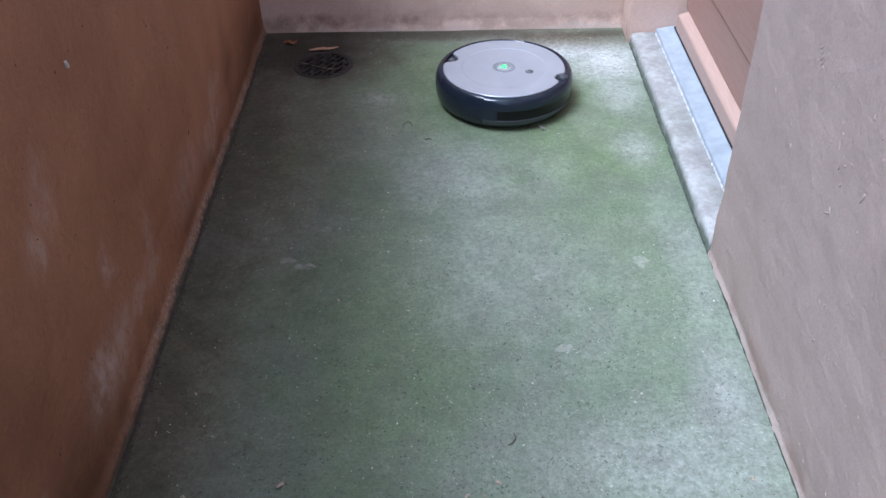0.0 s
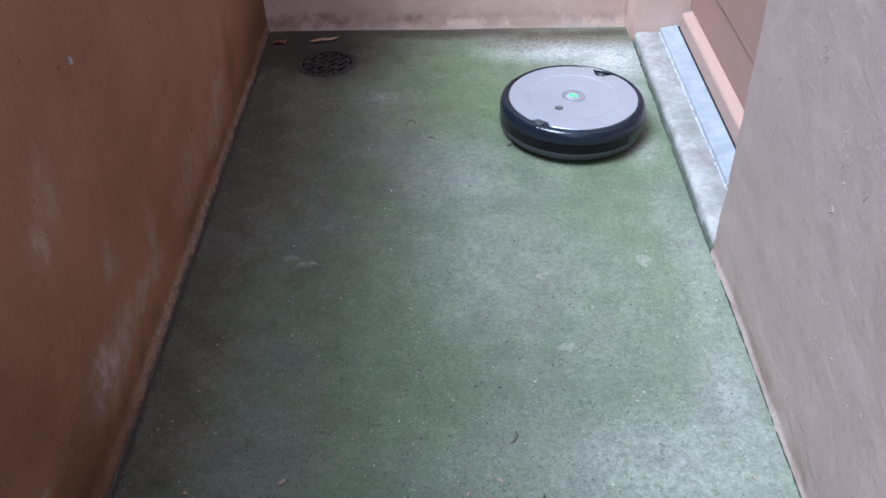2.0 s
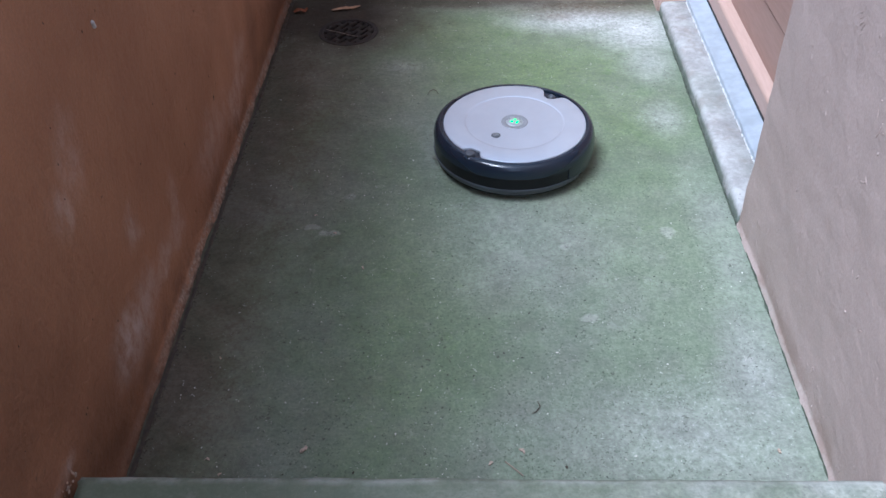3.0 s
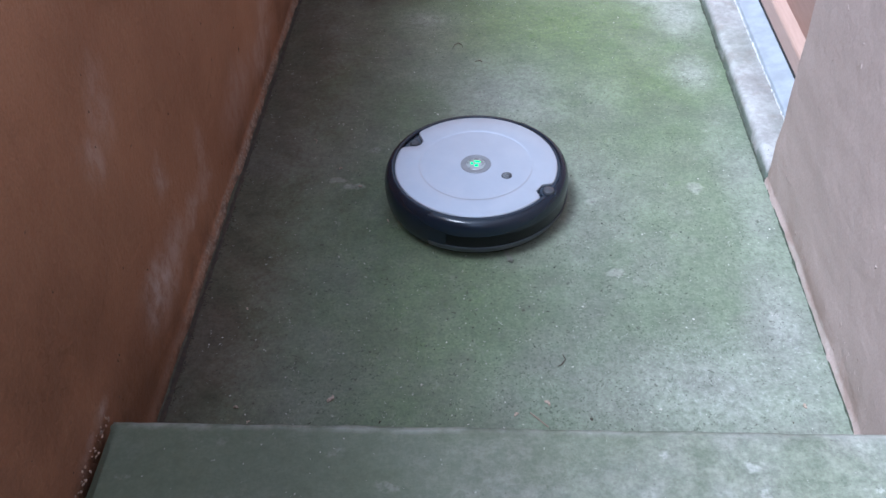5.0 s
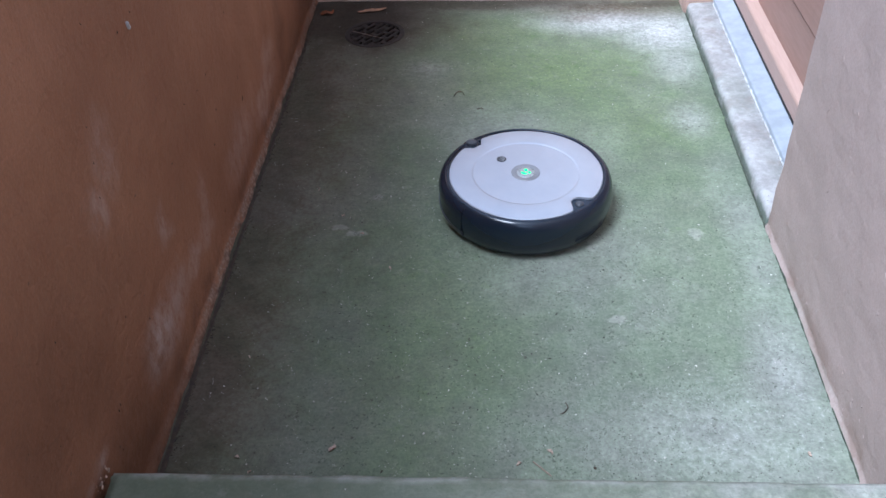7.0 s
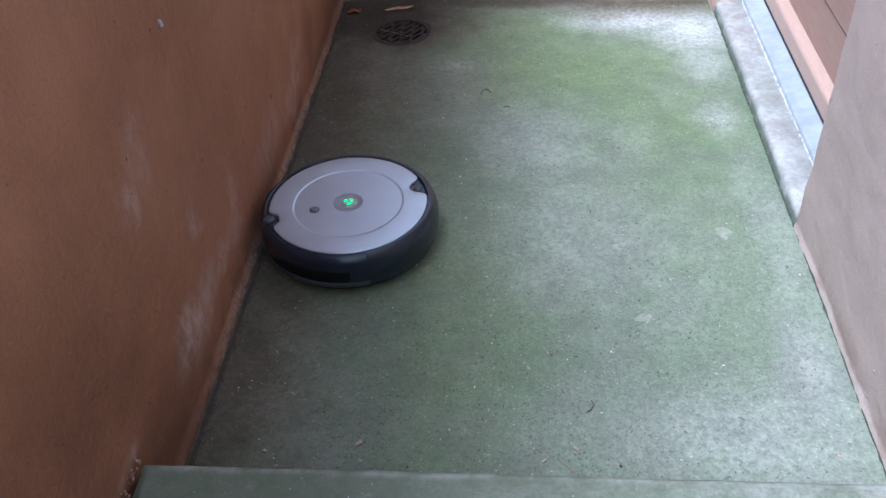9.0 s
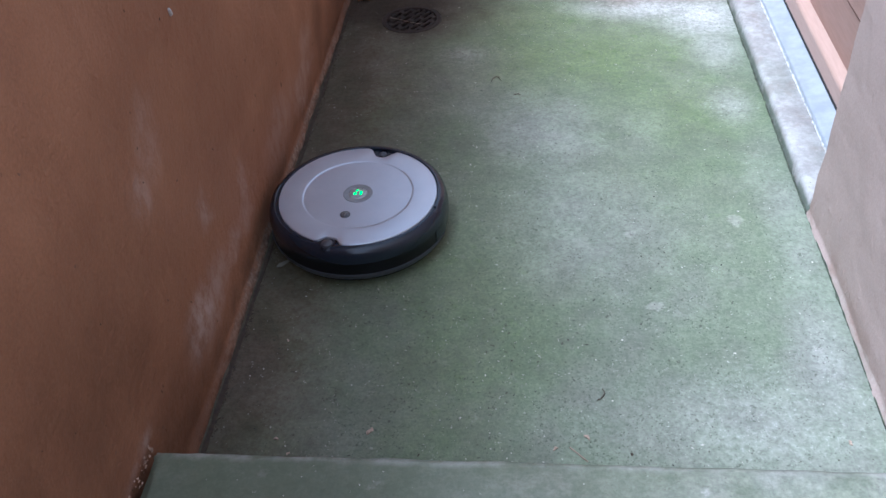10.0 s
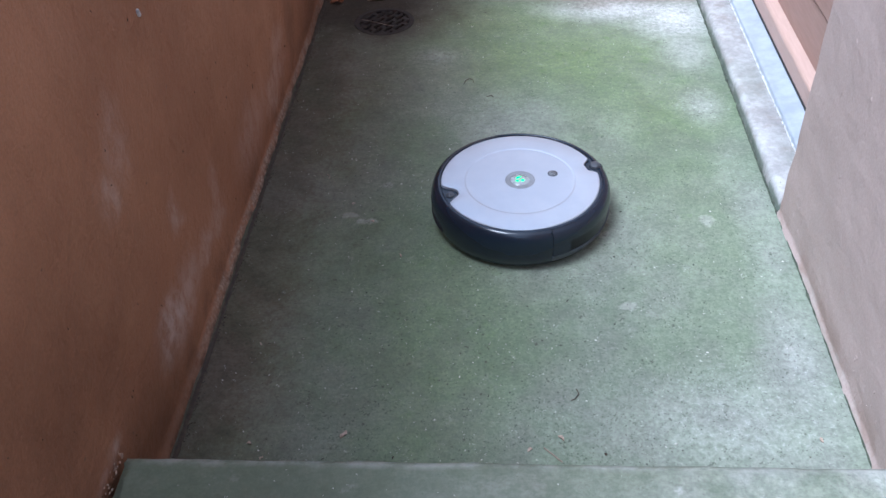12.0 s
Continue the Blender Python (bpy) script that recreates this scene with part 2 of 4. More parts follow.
def curb_material(name, dark, light, moss, moss_amount):
    """Weathered curb: patchy grey top with rusty stains, algae on the low edge."""
    m = Nodes(name)
    patch = m.noise(17.0, 8.0, 0.66)
    fine = m.noise(85.0, 6.0, 0.7)
    col = m.mix(m.span(patch, 0.32, 0.68), dark, light)
    col = m.mix(m.math('MULTIPLY', m.span(m.noise(6.0, 3.0, 0.5), 0.5, 0.64), moss_amount), col, moss)
    col = m.mix(m.span(m.noise(19.0, 8.0, 0.7), 0.52, 0.66, 0.0, 0.4), col, (0.23, 0.185, 0.15))
    xyz = m.tree.nodes.new("ShaderNodeSeparateXYZ")
    m.put(xyz.inputs[0], m.warped(25.0, 0.01))
    algae = m.math('MULTIPLY', m.span(xyz.outputs[2], 0.024, 0.010), m.span(m.noise(18.0, 4.0, 0.6), 0.3, 0.5))
    col = m.mix(m.math('MULTIPLY', algae, 0.75), col, (0.075, 0.11, 0.075))
    col = m.mix(0.35, col, m.mix(m.span(fine, 0.3, 0.7), (0.7, 0.7, 0.7), (1.3, 1.3, 1.3)), 'MULTIPLY')
    specks = m.math('MULTIPLY', m.span(m.cells(90.0), 0.08, 0.18, 1.0, 0.0), m.span(m.noise(17.0), 0.5, 0.62))
    col = m.mix(m.math('MULTIPLY', specks, 0.7), col, (0.07, 0.06, 0.05))
    return m.finish(col, 0.6, m.bump(fine, 0.15, 0.004), specular=0.3)


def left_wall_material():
    m = Nodes("shade_browned_render")
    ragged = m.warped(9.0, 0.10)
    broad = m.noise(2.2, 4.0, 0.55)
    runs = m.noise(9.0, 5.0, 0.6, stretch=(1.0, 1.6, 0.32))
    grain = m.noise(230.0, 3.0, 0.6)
    # the wall's shade and warm bounce are painted into this darker brown
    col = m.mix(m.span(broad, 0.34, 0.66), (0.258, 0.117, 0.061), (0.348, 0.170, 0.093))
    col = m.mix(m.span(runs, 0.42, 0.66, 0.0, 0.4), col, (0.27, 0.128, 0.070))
    # salt bloom in drawn-out patches above the foot of the wall
    lean = m.tree.nodes.new("ShaderNodeCombineXYZ")
    part_xyz = m.tree.nodes.new("ShaderNodeSeparateXYZ")
    m.put(part_xyz.inputs[0], ragged)
    m.put(lean.inputs[0], 0.0)
    m.put(lean.inputs[1], part_xyz.outputs[1])
    m.put(lean.inputs[2], part_xyz.outputs[2])
    yz = lean.outputs[0]
    salt = m.either(
        m.math('MULTIPLY', m.blob((0, -0.439, 0.122), (BIG, 0.065, 0.045), 0.7, yz), 1),
        m.math('MULTIPLY', m.blob((0, -0.356, 0.127), (BIG, 0.06, 0.035), 0.7, yz), 0.6),
        m.math('MULTIPLY', m.blob((0, -0.265, 0.123), (BIG, 0.05, 0.03), 0.7, yz), 0.55),
        m.math('MULTIPLY', m.blob((0, -0.155, 0.119), (BIG, 0.05, 0.03), 0.7, yz), 0.5),
        m.math('MULTIPLY', m.blob((0, -0.131, 0.177), (BIG, 0.025, 0.045), 0.7, yz), 0.4),
        m.math('MULTIPLY', m.blob((0, -0.320, 0.252), (BIG, 0.025, 0.03), 0.7, yz), 0.5),
        m.math('MULTIPLY', m.blob((0, -0.509, 0.409), (BIG, 0.03, 0.035), 0.7, yz), 0.5),
        m.math('MULTIPLY', m.blob((0, -0.445, 0.457), (BIG, 0.035, 0.05), 0.7, yz), 0.32),
        m.math('MULTIPLY', m.blob((0, 0.353, 0.089), (BIG, 0.09, 0.035), 0.7, yz), 0.5),
        m.math('MULTIPLY', m.blob((0, 0.417, 0.143), (BIG, 0.06, 0.04), 0.7, yz), 0.4),
        m.math('MULTIPLY', m.blob((0, -0.704, 0.138), (BIG, 0.022, 0.014), 0.7, yz), 0.8),
        m.math('MULTIPLY', m.blob((0, -0.756, 0.147), (BIG, 0.05, 0.012), 0.8, yz), 0.45),
        m.math('MULTIPLY', m.blob((0, 0.135, 0.112), (BIG, 0.12, 0.05), 0.8, yz), 0.3),
    )
    salt = m.math('MULTIPLY', salt, m.span(m.noise(34.0, 8.0, 0.7, stretch=(1.0, 1.1, 0.7)), 0.36, 0.6, 0.2, 1.0))
    col = m.mix(m.math('MULTIPLY', salt, 0.66), col, (0.58, 0.47, 0.42))
    # bare mortar along the foot
    low = m.tree.nodes.new("ShaderNodeSeparateXYZ")
    m.put(low.inputs[0], m.warped(45.0, 0.012))
    height, along = low.outputs[2], low.outputs[1]
    sand = m.noise(120.0, 5.0, 0.75)
    grime = m.math('MULTIPLY', m.span(height, 0.085, 0.03), m.span(m.noise(16.0, 7.0, 0.68), 0.40, 0.62))
    col = m.mix(m.math('MULTIPLY', grime, 0.55), col, (0.135, 0.068, 0.040))
    foot = m.math('MULTIPLY', m.span(height, 0.021, 0.015), m.span(along, -0.62, -0.15, 0.3, 1.0))
    foot = m.math('MULTIPLY', foot, m.span(m.noise(30.0, 7.0, 0.7), 0.36, 0.56, 0.15, 1.0))
    col = m.mix(m.math('MULTIPLY', foot, 0.8), col, m.mix(m.span(sand, 0.34, 0.66), (0.13, 0.085, 0.056), (0.36, 0.275, 0.21)))
    splash = m.math('MULTIPLY', m.span(height, 0.009, 0.002), m.span(m.noise(33.0, 6.0, 0.7), 0.42, 0.58))
    col = m.mix(m.math('MULTIPLY', splash, 0.8), col, (0.070, 0.048, 0.034))
    # shade painted beside the step; damp run and stain near the far corner
    damp = m.either(
        m.math('MULTIPLY', m.blob((0, -0.717, 0.031), (BIG, 0.30, 0.14), 0.8, yz), 0.75),
        m.math('MULTIPLY', m.blob((0, -0.85, 0.22), (BIG, 0.32, 0.24), 0.8, yz), 0.5),
        m.math('MULTIPLY', m.blob((0, 0.561, 0.115), (BIG, 0.05, 0.11), 0.7, yz), 0.5),
        m.math('MULTIPLY', m.blob((0, 0.846, 0.057), (BIG, 0.18, 0.08), 0.8, yz), 0.6),
    )
    damp = m.math('MULTIPLY', damp, m.span(m.noise(12.0, 7.0, 0.65), 0.3, 0.6, 0.6, 1.0))
    col = m.mix(damp, col, (0.118, 0.056, 0.032))
    specks = m.math('MULTIPLY', m.span(m.cells(26.0, ragged), 0.035, 0.07, 1.0, 0.0), m.span(m.noise(5.0), 0.5, 0.6))
    col = m.mix(m.math('MULTIPLY', specks, 0.6), col, (0.07, 0.045, 0.035))
    col = m.mix(0.35, col, m.mix(m.span(grain, 0.3, 0.7), (0.8, 0.8, 0.8), (1.2, 1.2, 1.2)), 'MULTIPLY')
    normal = m.bump(m.noise(14.0, 4.0, 0.55), 0.3, 0.02, m.bump(m.noise(75.0, 5.0, 0.65), 0.5, 0.006, m.bump(grain, 0.25, 0.002)))
    return m.finish(col, 0.66, normal, specular=0.25)


def tan_wall_material(name, dark, light):
    m = Nodes(name)
    ragged = m.warped(10.0, 0.07)
    broad = m.noise(2.0, 4.0, 0.55)
    grain = m.noise(240.0, 3.0, 0.6)
    col = m.mix(m.span(broad, 0.3, 0.7), dark, light)
    rub = m.noise(7.0, 5.0, 0.6)
    col = m.mix(m.span(rub, 0.5, 0.72, 0.0, 0.4), col, tuple(c * 1.12 for c in light))
    xyz = m.tree.nodes.new("ShaderNodeSeparateXYZ")
    m.put(xyz.inputs[0], ragged)
    # brown run-off and bloom just above the floor
    low = m.math('MULTIPLY', m.span(xyz.outputs[2], 0.06, 0.015), m.span(m.noise(9.0, 5.0, 0.65), 0.38, 0.56))
    col = m.mix(m.math('MULTIPLY', low, 0.55), col, (0.26, 0.18, 0.142))
    damp = m.either(m.math('MULTIPLY', m.blob((0.13, 1.05, 0.030), (0.20, BIG, 0.018), 0.7, ragged), 0.7),
                    m.math('MULTIPLY', m.blob((0.40, 1.05, 0.03), (0.2, BIG, 0.010), 0.7, ragged), 0.5))
    damp = m.math('MULTIPLY', damp, m.span(m.noise(22.0, 7.0, 0.7), 0.38, 0.58, 0.25, 1.0))
    col = m.mix(m.math('MULTIPLY', damp, 0.85), col, (0.17, 0.10, 0.068))
    foot = m.math('MULTIPLY', m.span(m.math('ADD', xyz.outputs[2], m.math('MULTIPLY', damp, 0.02)), 0.010, 0.004), m.span(m.noise(14.0, 5.0, 0.7), 0.32, 0.48))
    col = m.mix(m.math('MULTIPLY', foot, 0.4), col, (0.46, 0.41, 0.36))
    col = m.mix(0.3, col, m.mix(m.span(grain, 0.3, 0.7), (0.8, 0.8, 0.8), (1.2, 1.2, 1.2)), 'MULTIPLY')
    normal = m.bump(m.noise(20.0, 7.0, 0.6), 0.4, 0.010, m.bump(m.noise(70.0, 5.0, 0.65), 0.25, 0.004, m.bump(grain, 0.2, 0.002)))
    return m.finish(col, 0.6, normal, specular=0.3)


def painted_wood(name, a, b):
    m = Nodes(name)
    grain = m.noise(30.0, 5.0, 0.6, stretch=(6.0, 0.5, 6.0))
    wear = m.noise(9.0, 5.0, 0.6)
    col = m.mix(m.span(grain, 0.3, 0.7), a, b)
    col = m.mix(m.span(wear, 0.55, 0.75, 0.0, 0.3), col, tuple(c * 0.75 for c in a))
    return m.finish(col, 0.5, m.bump(grain, 0.12, 0.003))


def plain(name, colour, rough, metal=0.0, spread=0.12, scale=60.0, bump=0.08, coat=None):
    m = Nodes(name)
    n = m.noise(scale, 5.0, 0.6)
    lo, hi = tuple(c * (1 - spread) for c in colour), tuple(c * (1 + spread) for c in colour)
    col = m.mix(m.span(n, 0.3, 0.7), lo, hi)
    return m.finish(col, m.span(n, 0.3, 0.7, rough * 0.88, min(1.0, rough * 1.14)), m.bump(n, bump, 0.001), metal, coat=coat)


def glowing(name, colour, strength):
    m = Nodes(name)
    m.put(m.bsdf.inputs["Emission Color"], colour)
    m.bsdf.inputs["Emission Strength"].default_value = strength
    return m.finish(colour, 0.4)


def silver_material():
    """Satin silver lacquer of the robot's top plate, slightly dusty."""
    m = Nodes("satin_silver_lacquer")
    dust = m.noise(18.0, 6.0, 0.65)
    fleck = m.noise(900.0, 2.0, 0.5)
    col = m.mix(m.span(dust, 0.3, 0.75), (0.480, 0.505, 0.555), (0.528, 0.550, 0.596))
    rough = m.span(dust, 0.3, 0.75, 0.30, 0.40)
    return m.finish(col, rough, m.bump(fleck, 0.03, 0.0005), metal=0.55)


MOSSY = floor_material()
STEP_CONCRETE = concrete_material("step_concrete", (0.222, 0.225, 0.198), (0.345, 0.350, 0.325), (0.140, 0.185, 0.112), 0.55, -0.7035)
CURB_CONCRETE = curb_material("curb_concrete", (0.27, 0.262, 0.245), (0.43, 0.425, 0.41), (0.20, 0.225, 0.18), 0.3)
SHADE_BROWN_WALL = left_wall_material()
TAN_WALL = tan_wall_material("taupe_painted_render", (0.385, 0.302, 0.264), (0.435, 0.342, 0.302))
# tan paint lightened: light on the back wall and pier is painted in
LIGHTENED_WALL = tan_wall_material("light_tinted_tan_render", (0.56, 0.405, 0.335), (0.62, 0.46, 0.385))
DOOR_PAINT = painted_wood("brown_door_paint", (0.29, 0.175, 0.138), (0.335, 0.205, 0.165))
BOARD_PAINT = painted_wood("pink_brown_board_paint", (0.40, 0.272, 0.218), (0.445, 0.308, 0.25))
ALUMINIUM = plain("mill_aluminium", (0.39, 0.44, 0.49), 0.42, 0.3, 0.12, 30.0)
SEALANT = plain("white_sealant", (0.72, 0.72, 0.70), 0.6, spread=0.2)
SOFFIT_PAINT = plain("cream_soffit_paint", (0.55, 0.50, 0.45), 0.7)
EARTH = concrete_material("outside_ground", (0.14, 0.14, 0.12), (0.22, 0.22, 0.19), (0.10, 0.14, 0.06), 0.8)
RUST_IRON = plain("rusted_cast_iron", (0.034, 0.026, 0.021), 0.8, 0.1, 0.55, 90.0, 0.5)
PIT = plain("dark_pit", (0.012, 0.011, 0.010), 0.9)
LEAF_TAN = plain("dry_leaf_tan", (0.42, 0.25, 0.15), 0.75, spread=0.3, scale=120.0, bump=0.3)
SCRAP = plain("pale_leaf_scrap", (0.40, 0.31, 0.24), 0.8, spread=0.4, scale=150.0)
LEAF_RUST = plain("dry_leaf_rust", (0.22, 0.075, 0.03), 0.75, spread=0.35, scale=120.0, bump=0.3)
TWIG = plain("dry_twig", (0.075, 0.05, 0.035), 0.8, spread=0.3)
TWIG_PALE = plain("pale_twig", (0.26, 0.20, 0.15), 0.8, spread=0.3)
GRIT_PALE = plain("pale_grit", (0.44, 0.43, 0.38), 0.7, spread=0.35, scale=9.0)
CHIP = plain("pale_flake", (0.50, 0.48, 0.42), 0.7, spread=0.3, scale=9.0)
GRIT_DARK = plain("dark_grit", (0.035, 0.03, 0.024), 0.8, spread=0.4, scale=9.0)
SOIL = plain("damp_soil", (0.045, 0.033, 0.022), 0.9, spread=0.4, scale=120.0, bump=0.5)
MOSS = plain("dark_moss", (0.050, 0.060, 0.040), 0.9, spread=0.5, scale=60.0, bump=0.5)
MORTAR = plain("tan_mortar", (0.36, 0.26, 0.195), 0.9, spread=0.4, scale=90.0, bump=0.5)
NAIL_METAL = plain("pale_wall_plug", (0.45, 0.43, 0.42), 0.5)
SHELL = plain("dark_navy_plastic", (0.010, 0.016, 0.027), 0.21, spread=0.04, scale=30.0, bump=0.0)
BUMPER_LOW = plain("charcoal_plastic", (0.056, 0.062, 0.074), 0.48, spread=0.15, scale=200.0)
SMOKED = plain("smoked_gloss_window", (0.004, 0.004, 0.006), 0.16, spread=0.1, scale=50.0, bump=0.0)
SMOKED.node_tree.nodes["Principled BSDF"].inputs["Specular IOR Level"].default_value = 0.3
SILVER = silver_material()
BUTTON_RING = plain("grey_button_ring", (0.25, 0.255, 0.265), 0.4, 0.2)
BUTTON_CAP = plain("pearl_button", (0.36, 0.38, 0.38), 0.28, 0.2)
DARK_BUTTON = plain("dark_grey_button", (0.055, 0.058, 0.066), 0.35)
GREEN_GLOW = glowing("green_indicator", (0.03, 0.80, 0.12), 0.8)
# wheel rubber, and the black of the painted shade strips at the door
RUBBER_AND_SHADE = plain("black_rubber_and_shade", (0.02, 0.02, 0.02), 0.8)
BRISTLE = plain("pale_bristle", (0.17, 0.175, 0.14), 0.6)


# ---- mesh helpers ----
def mesh_from(name, verts, faces, material, smooth=True):
    me = bpy.data.meshes.new(name)
    me.from_pydata([tuple(v) for v in verts], [], faces)
    me.materials.append(material)
    bm = bmesh.new()
    bm.from_mesh(me)
    bmesh.ops.recalc_face_normals(bm, faces=bm.faces)
    bm.to_mesh(me)
    bm.free()
    if smooth:
        me.polygons.foreach_set("use_smooth", [True] * len(me.polygons))
    return me


def link(name, bm, material, parent=None, label="", smooth=False, kind="", category=""):
    me = bpy.data.meshes.new(name)
    bmesh.ops.recalc_face_normals(bm, faces=bm.faces)
    if smooth:
        for f in bm.faces:
            f.smooth = True
        for e in bm.edges:
            if len(e.link_faces) == 2 and e.calc_face_angle() > radians(38):
                e.smooth = False
    bm.to_mesh(me)
    bm.free()
    me.materials.append(material)
    ob = new(name, me)
    ob.parent = parent
    return tagged(ob, label, category, "", kind)


def part(name, bm, material, parent, label="", smooth=True):
    return link(name, bm, material, parent, label, smooth)


def box(bm, lo, hi, bevel=0.0, m=None):
    c = [(a + b) / 2 for a, b in zip(lo, hi)]
    s = [b - a for a, b in zip(lo, hi)]
    made = bmesh.ops.create_cube(bm, size=1.0, matrix=Matrix.Translation(c) @ Matrix.Diagonal((*s, 1)))
    verts = made["verts"]
    if bevel:
        edges = list({e for v in verts for e in v.link_edges})
        verts = list({v for f in bmesh.ops.bevel(bm, geom=edges, offset=bevel, segments=2, affect='EDGES')["faces"] for v in f.verts} | {v for v in verts if v.is_valid})
    if m is not None:
        bmesh.ops.transform(bm, matrix=m, verts=[v for v in verts if v.is_valid])
    return bm


def lathe(profile, start=0.0, stop=360.0, steps=96):
    """A surface of revolution about z; profile is (radius, height) pairs. An open arc gets end caps."""
    bm = bmesh.new()
    full = stop - start >= 359.9
    rings = []
    for i in range(steps if full else steps + 1):
        a = radians(start + (stop - start) * i / steps)
        rings.append([bm.verts.new((r * math.cos(a), r * math.sin(a), z)) for r, z in profile])
    n = len(rings)
    for i in range(n if full else n - 1):
        p, q = rings[i], rings[(i + 1) % n]
        for j in range(len(profile) - 1):
            bm.faces.new((p[j], q[j], q[j + 1], p[j + 1]))
    if full:
        bmesh.ops.remove_doubles(bm, verts=bm.verts, dist=1e-6)
    else:
        bm.faces.new(rings[0])
        bm.faces.new(list(reversed(rings[-1])))
    return bm


def disc(radius, z, thick, steps=40, centre=(0, 0), bevel=0.001):
    bm = lathe([(0.0, z - thick), (radius, z - thick), (radius, z - bevel), (radius - bevel, z), (0.0, z)], steps=steps)
    bmesh.ops.translate(bm, vec=(centre[0], centre[1], 0), verts=bm.verts)
    return bm


def slab(name, us, vs, point, thick, material, label, category):
    """A wall or floor sheet with an uneven face: point(u, v) gives the face, thick is the way to its back."""
    verts, faces = [], []
    nu, nv = len(us), len(vs)
    for u in us:
        for v in vs:
            verts.append(Vector(point(u, v)))
    back = len(verts)
    for i, j in ((0, 0), (nu - 1, 0), (nu - 1, nv - 1), (0, nv - 1)):
        verts.append(Vector(point(us[i], vs[j])) + Vector(thick))
    for i in range(nu - 1):
        for j in range(nv - 1):
            a = i * nv + j
            faces.append((a, a + nv, a + nv + 1, a + 1))
    b0, b1, b2, b3 = back, back + 1, back + 2, back + 3
    faces.append((b0, b1, b2, b3))
    faces.append([i * nv for i in range(nu)] + [b1, b0])
    faces.append([i * nv + nv - 1 for i in range(nu)] + [b2, b3])
    faces.append([j for j in range(nv)] + [b3, b0])
    faces.append([(nu - 1) * nv + j for j in range(nv)] + [b2, b1])
    ob = new(name, mesh_from(name, verts, faces, material))
    return tagged(ob, label, category, "", "structure")


def steps_of(*stretches):
    """Coordinates along a line: (from, to, step) stretches joined."""
    out = []
    for a, b, s in stretches:
        n = max(1, round((b - a) / s))
        out += [a + (b - a) * i / n for i in range(n)]
    return out + [stretches[-1][1]]


def rough(p, scale, amount):
    return noise.noise(Vector(p) * scale) * amount + noise.noise(Vector(p) * scale * 3.1) * amount * 0.4


# the house side of the porch
HOUSE = Matrix.Translation((1.0345, 0.0, 0.0)) @ Matrix.Rotation(radians(-0.17), 4, 'Z')
DRAIN = (0.184, 0.832)
LANDING = 0.14
LANDING_EDGE = -0.7035


# ---- the large structure ----
def build_floor():
    """Porch slab with the round hole of the floor drain."""
    bm = bmesh.new()
    outer = [bm.verts.new((x, y, 0)) for x, y in ((-0.06, -1.0), (1.35, -1.0), (1.35, 1.12), (-0.06, 1.12))]
    ring = [bm.verts.new((DRAIN[0] + 0.0815 * math.cos(a), DRAIN[1] + 0.0815 * math.sin(a), 0))
            for a in [2 * math.pi * i / 48 for i in range(48)]]
    edges = [bm.edges.new((l[i], l[(i + 1) % len(l)])) for l in (outer, ring) for i in range(len(l))]
    bmesh.ops.triangle_fill(bm, use_beauty=True, edges=edges)
    doomed = [f for f in bm.faces if (f.calc_center_median().xy - Vector(DRAIN)).length < 0.07]
    if doomed:
        bmesh.ops.delete(bm, geom=doomed, context='FACES_ONLY')
    for f in bm.faces:
        if f.normal.z < 0:
            f.normal_flip()
    walls = bmesh.ops.extrude_edge_only(bm, edges=[e for e in bm.edges if e.is_boundary])
    bmesh.ops.translate(bm, vec=(0, 0, -0.12), verts=[v for v in walls["geom"] if isinstance(v, bmesh.types.BMVert)])
    me = bpy.data.meshes.new("floor")
    bm.to_mesh(me)
    bm.free()
    me.materials.append(MOSSY)
    return tagged(new("floor", me), "damp concrete porch floor with green algae and bare patches", "floor", "", "structure")


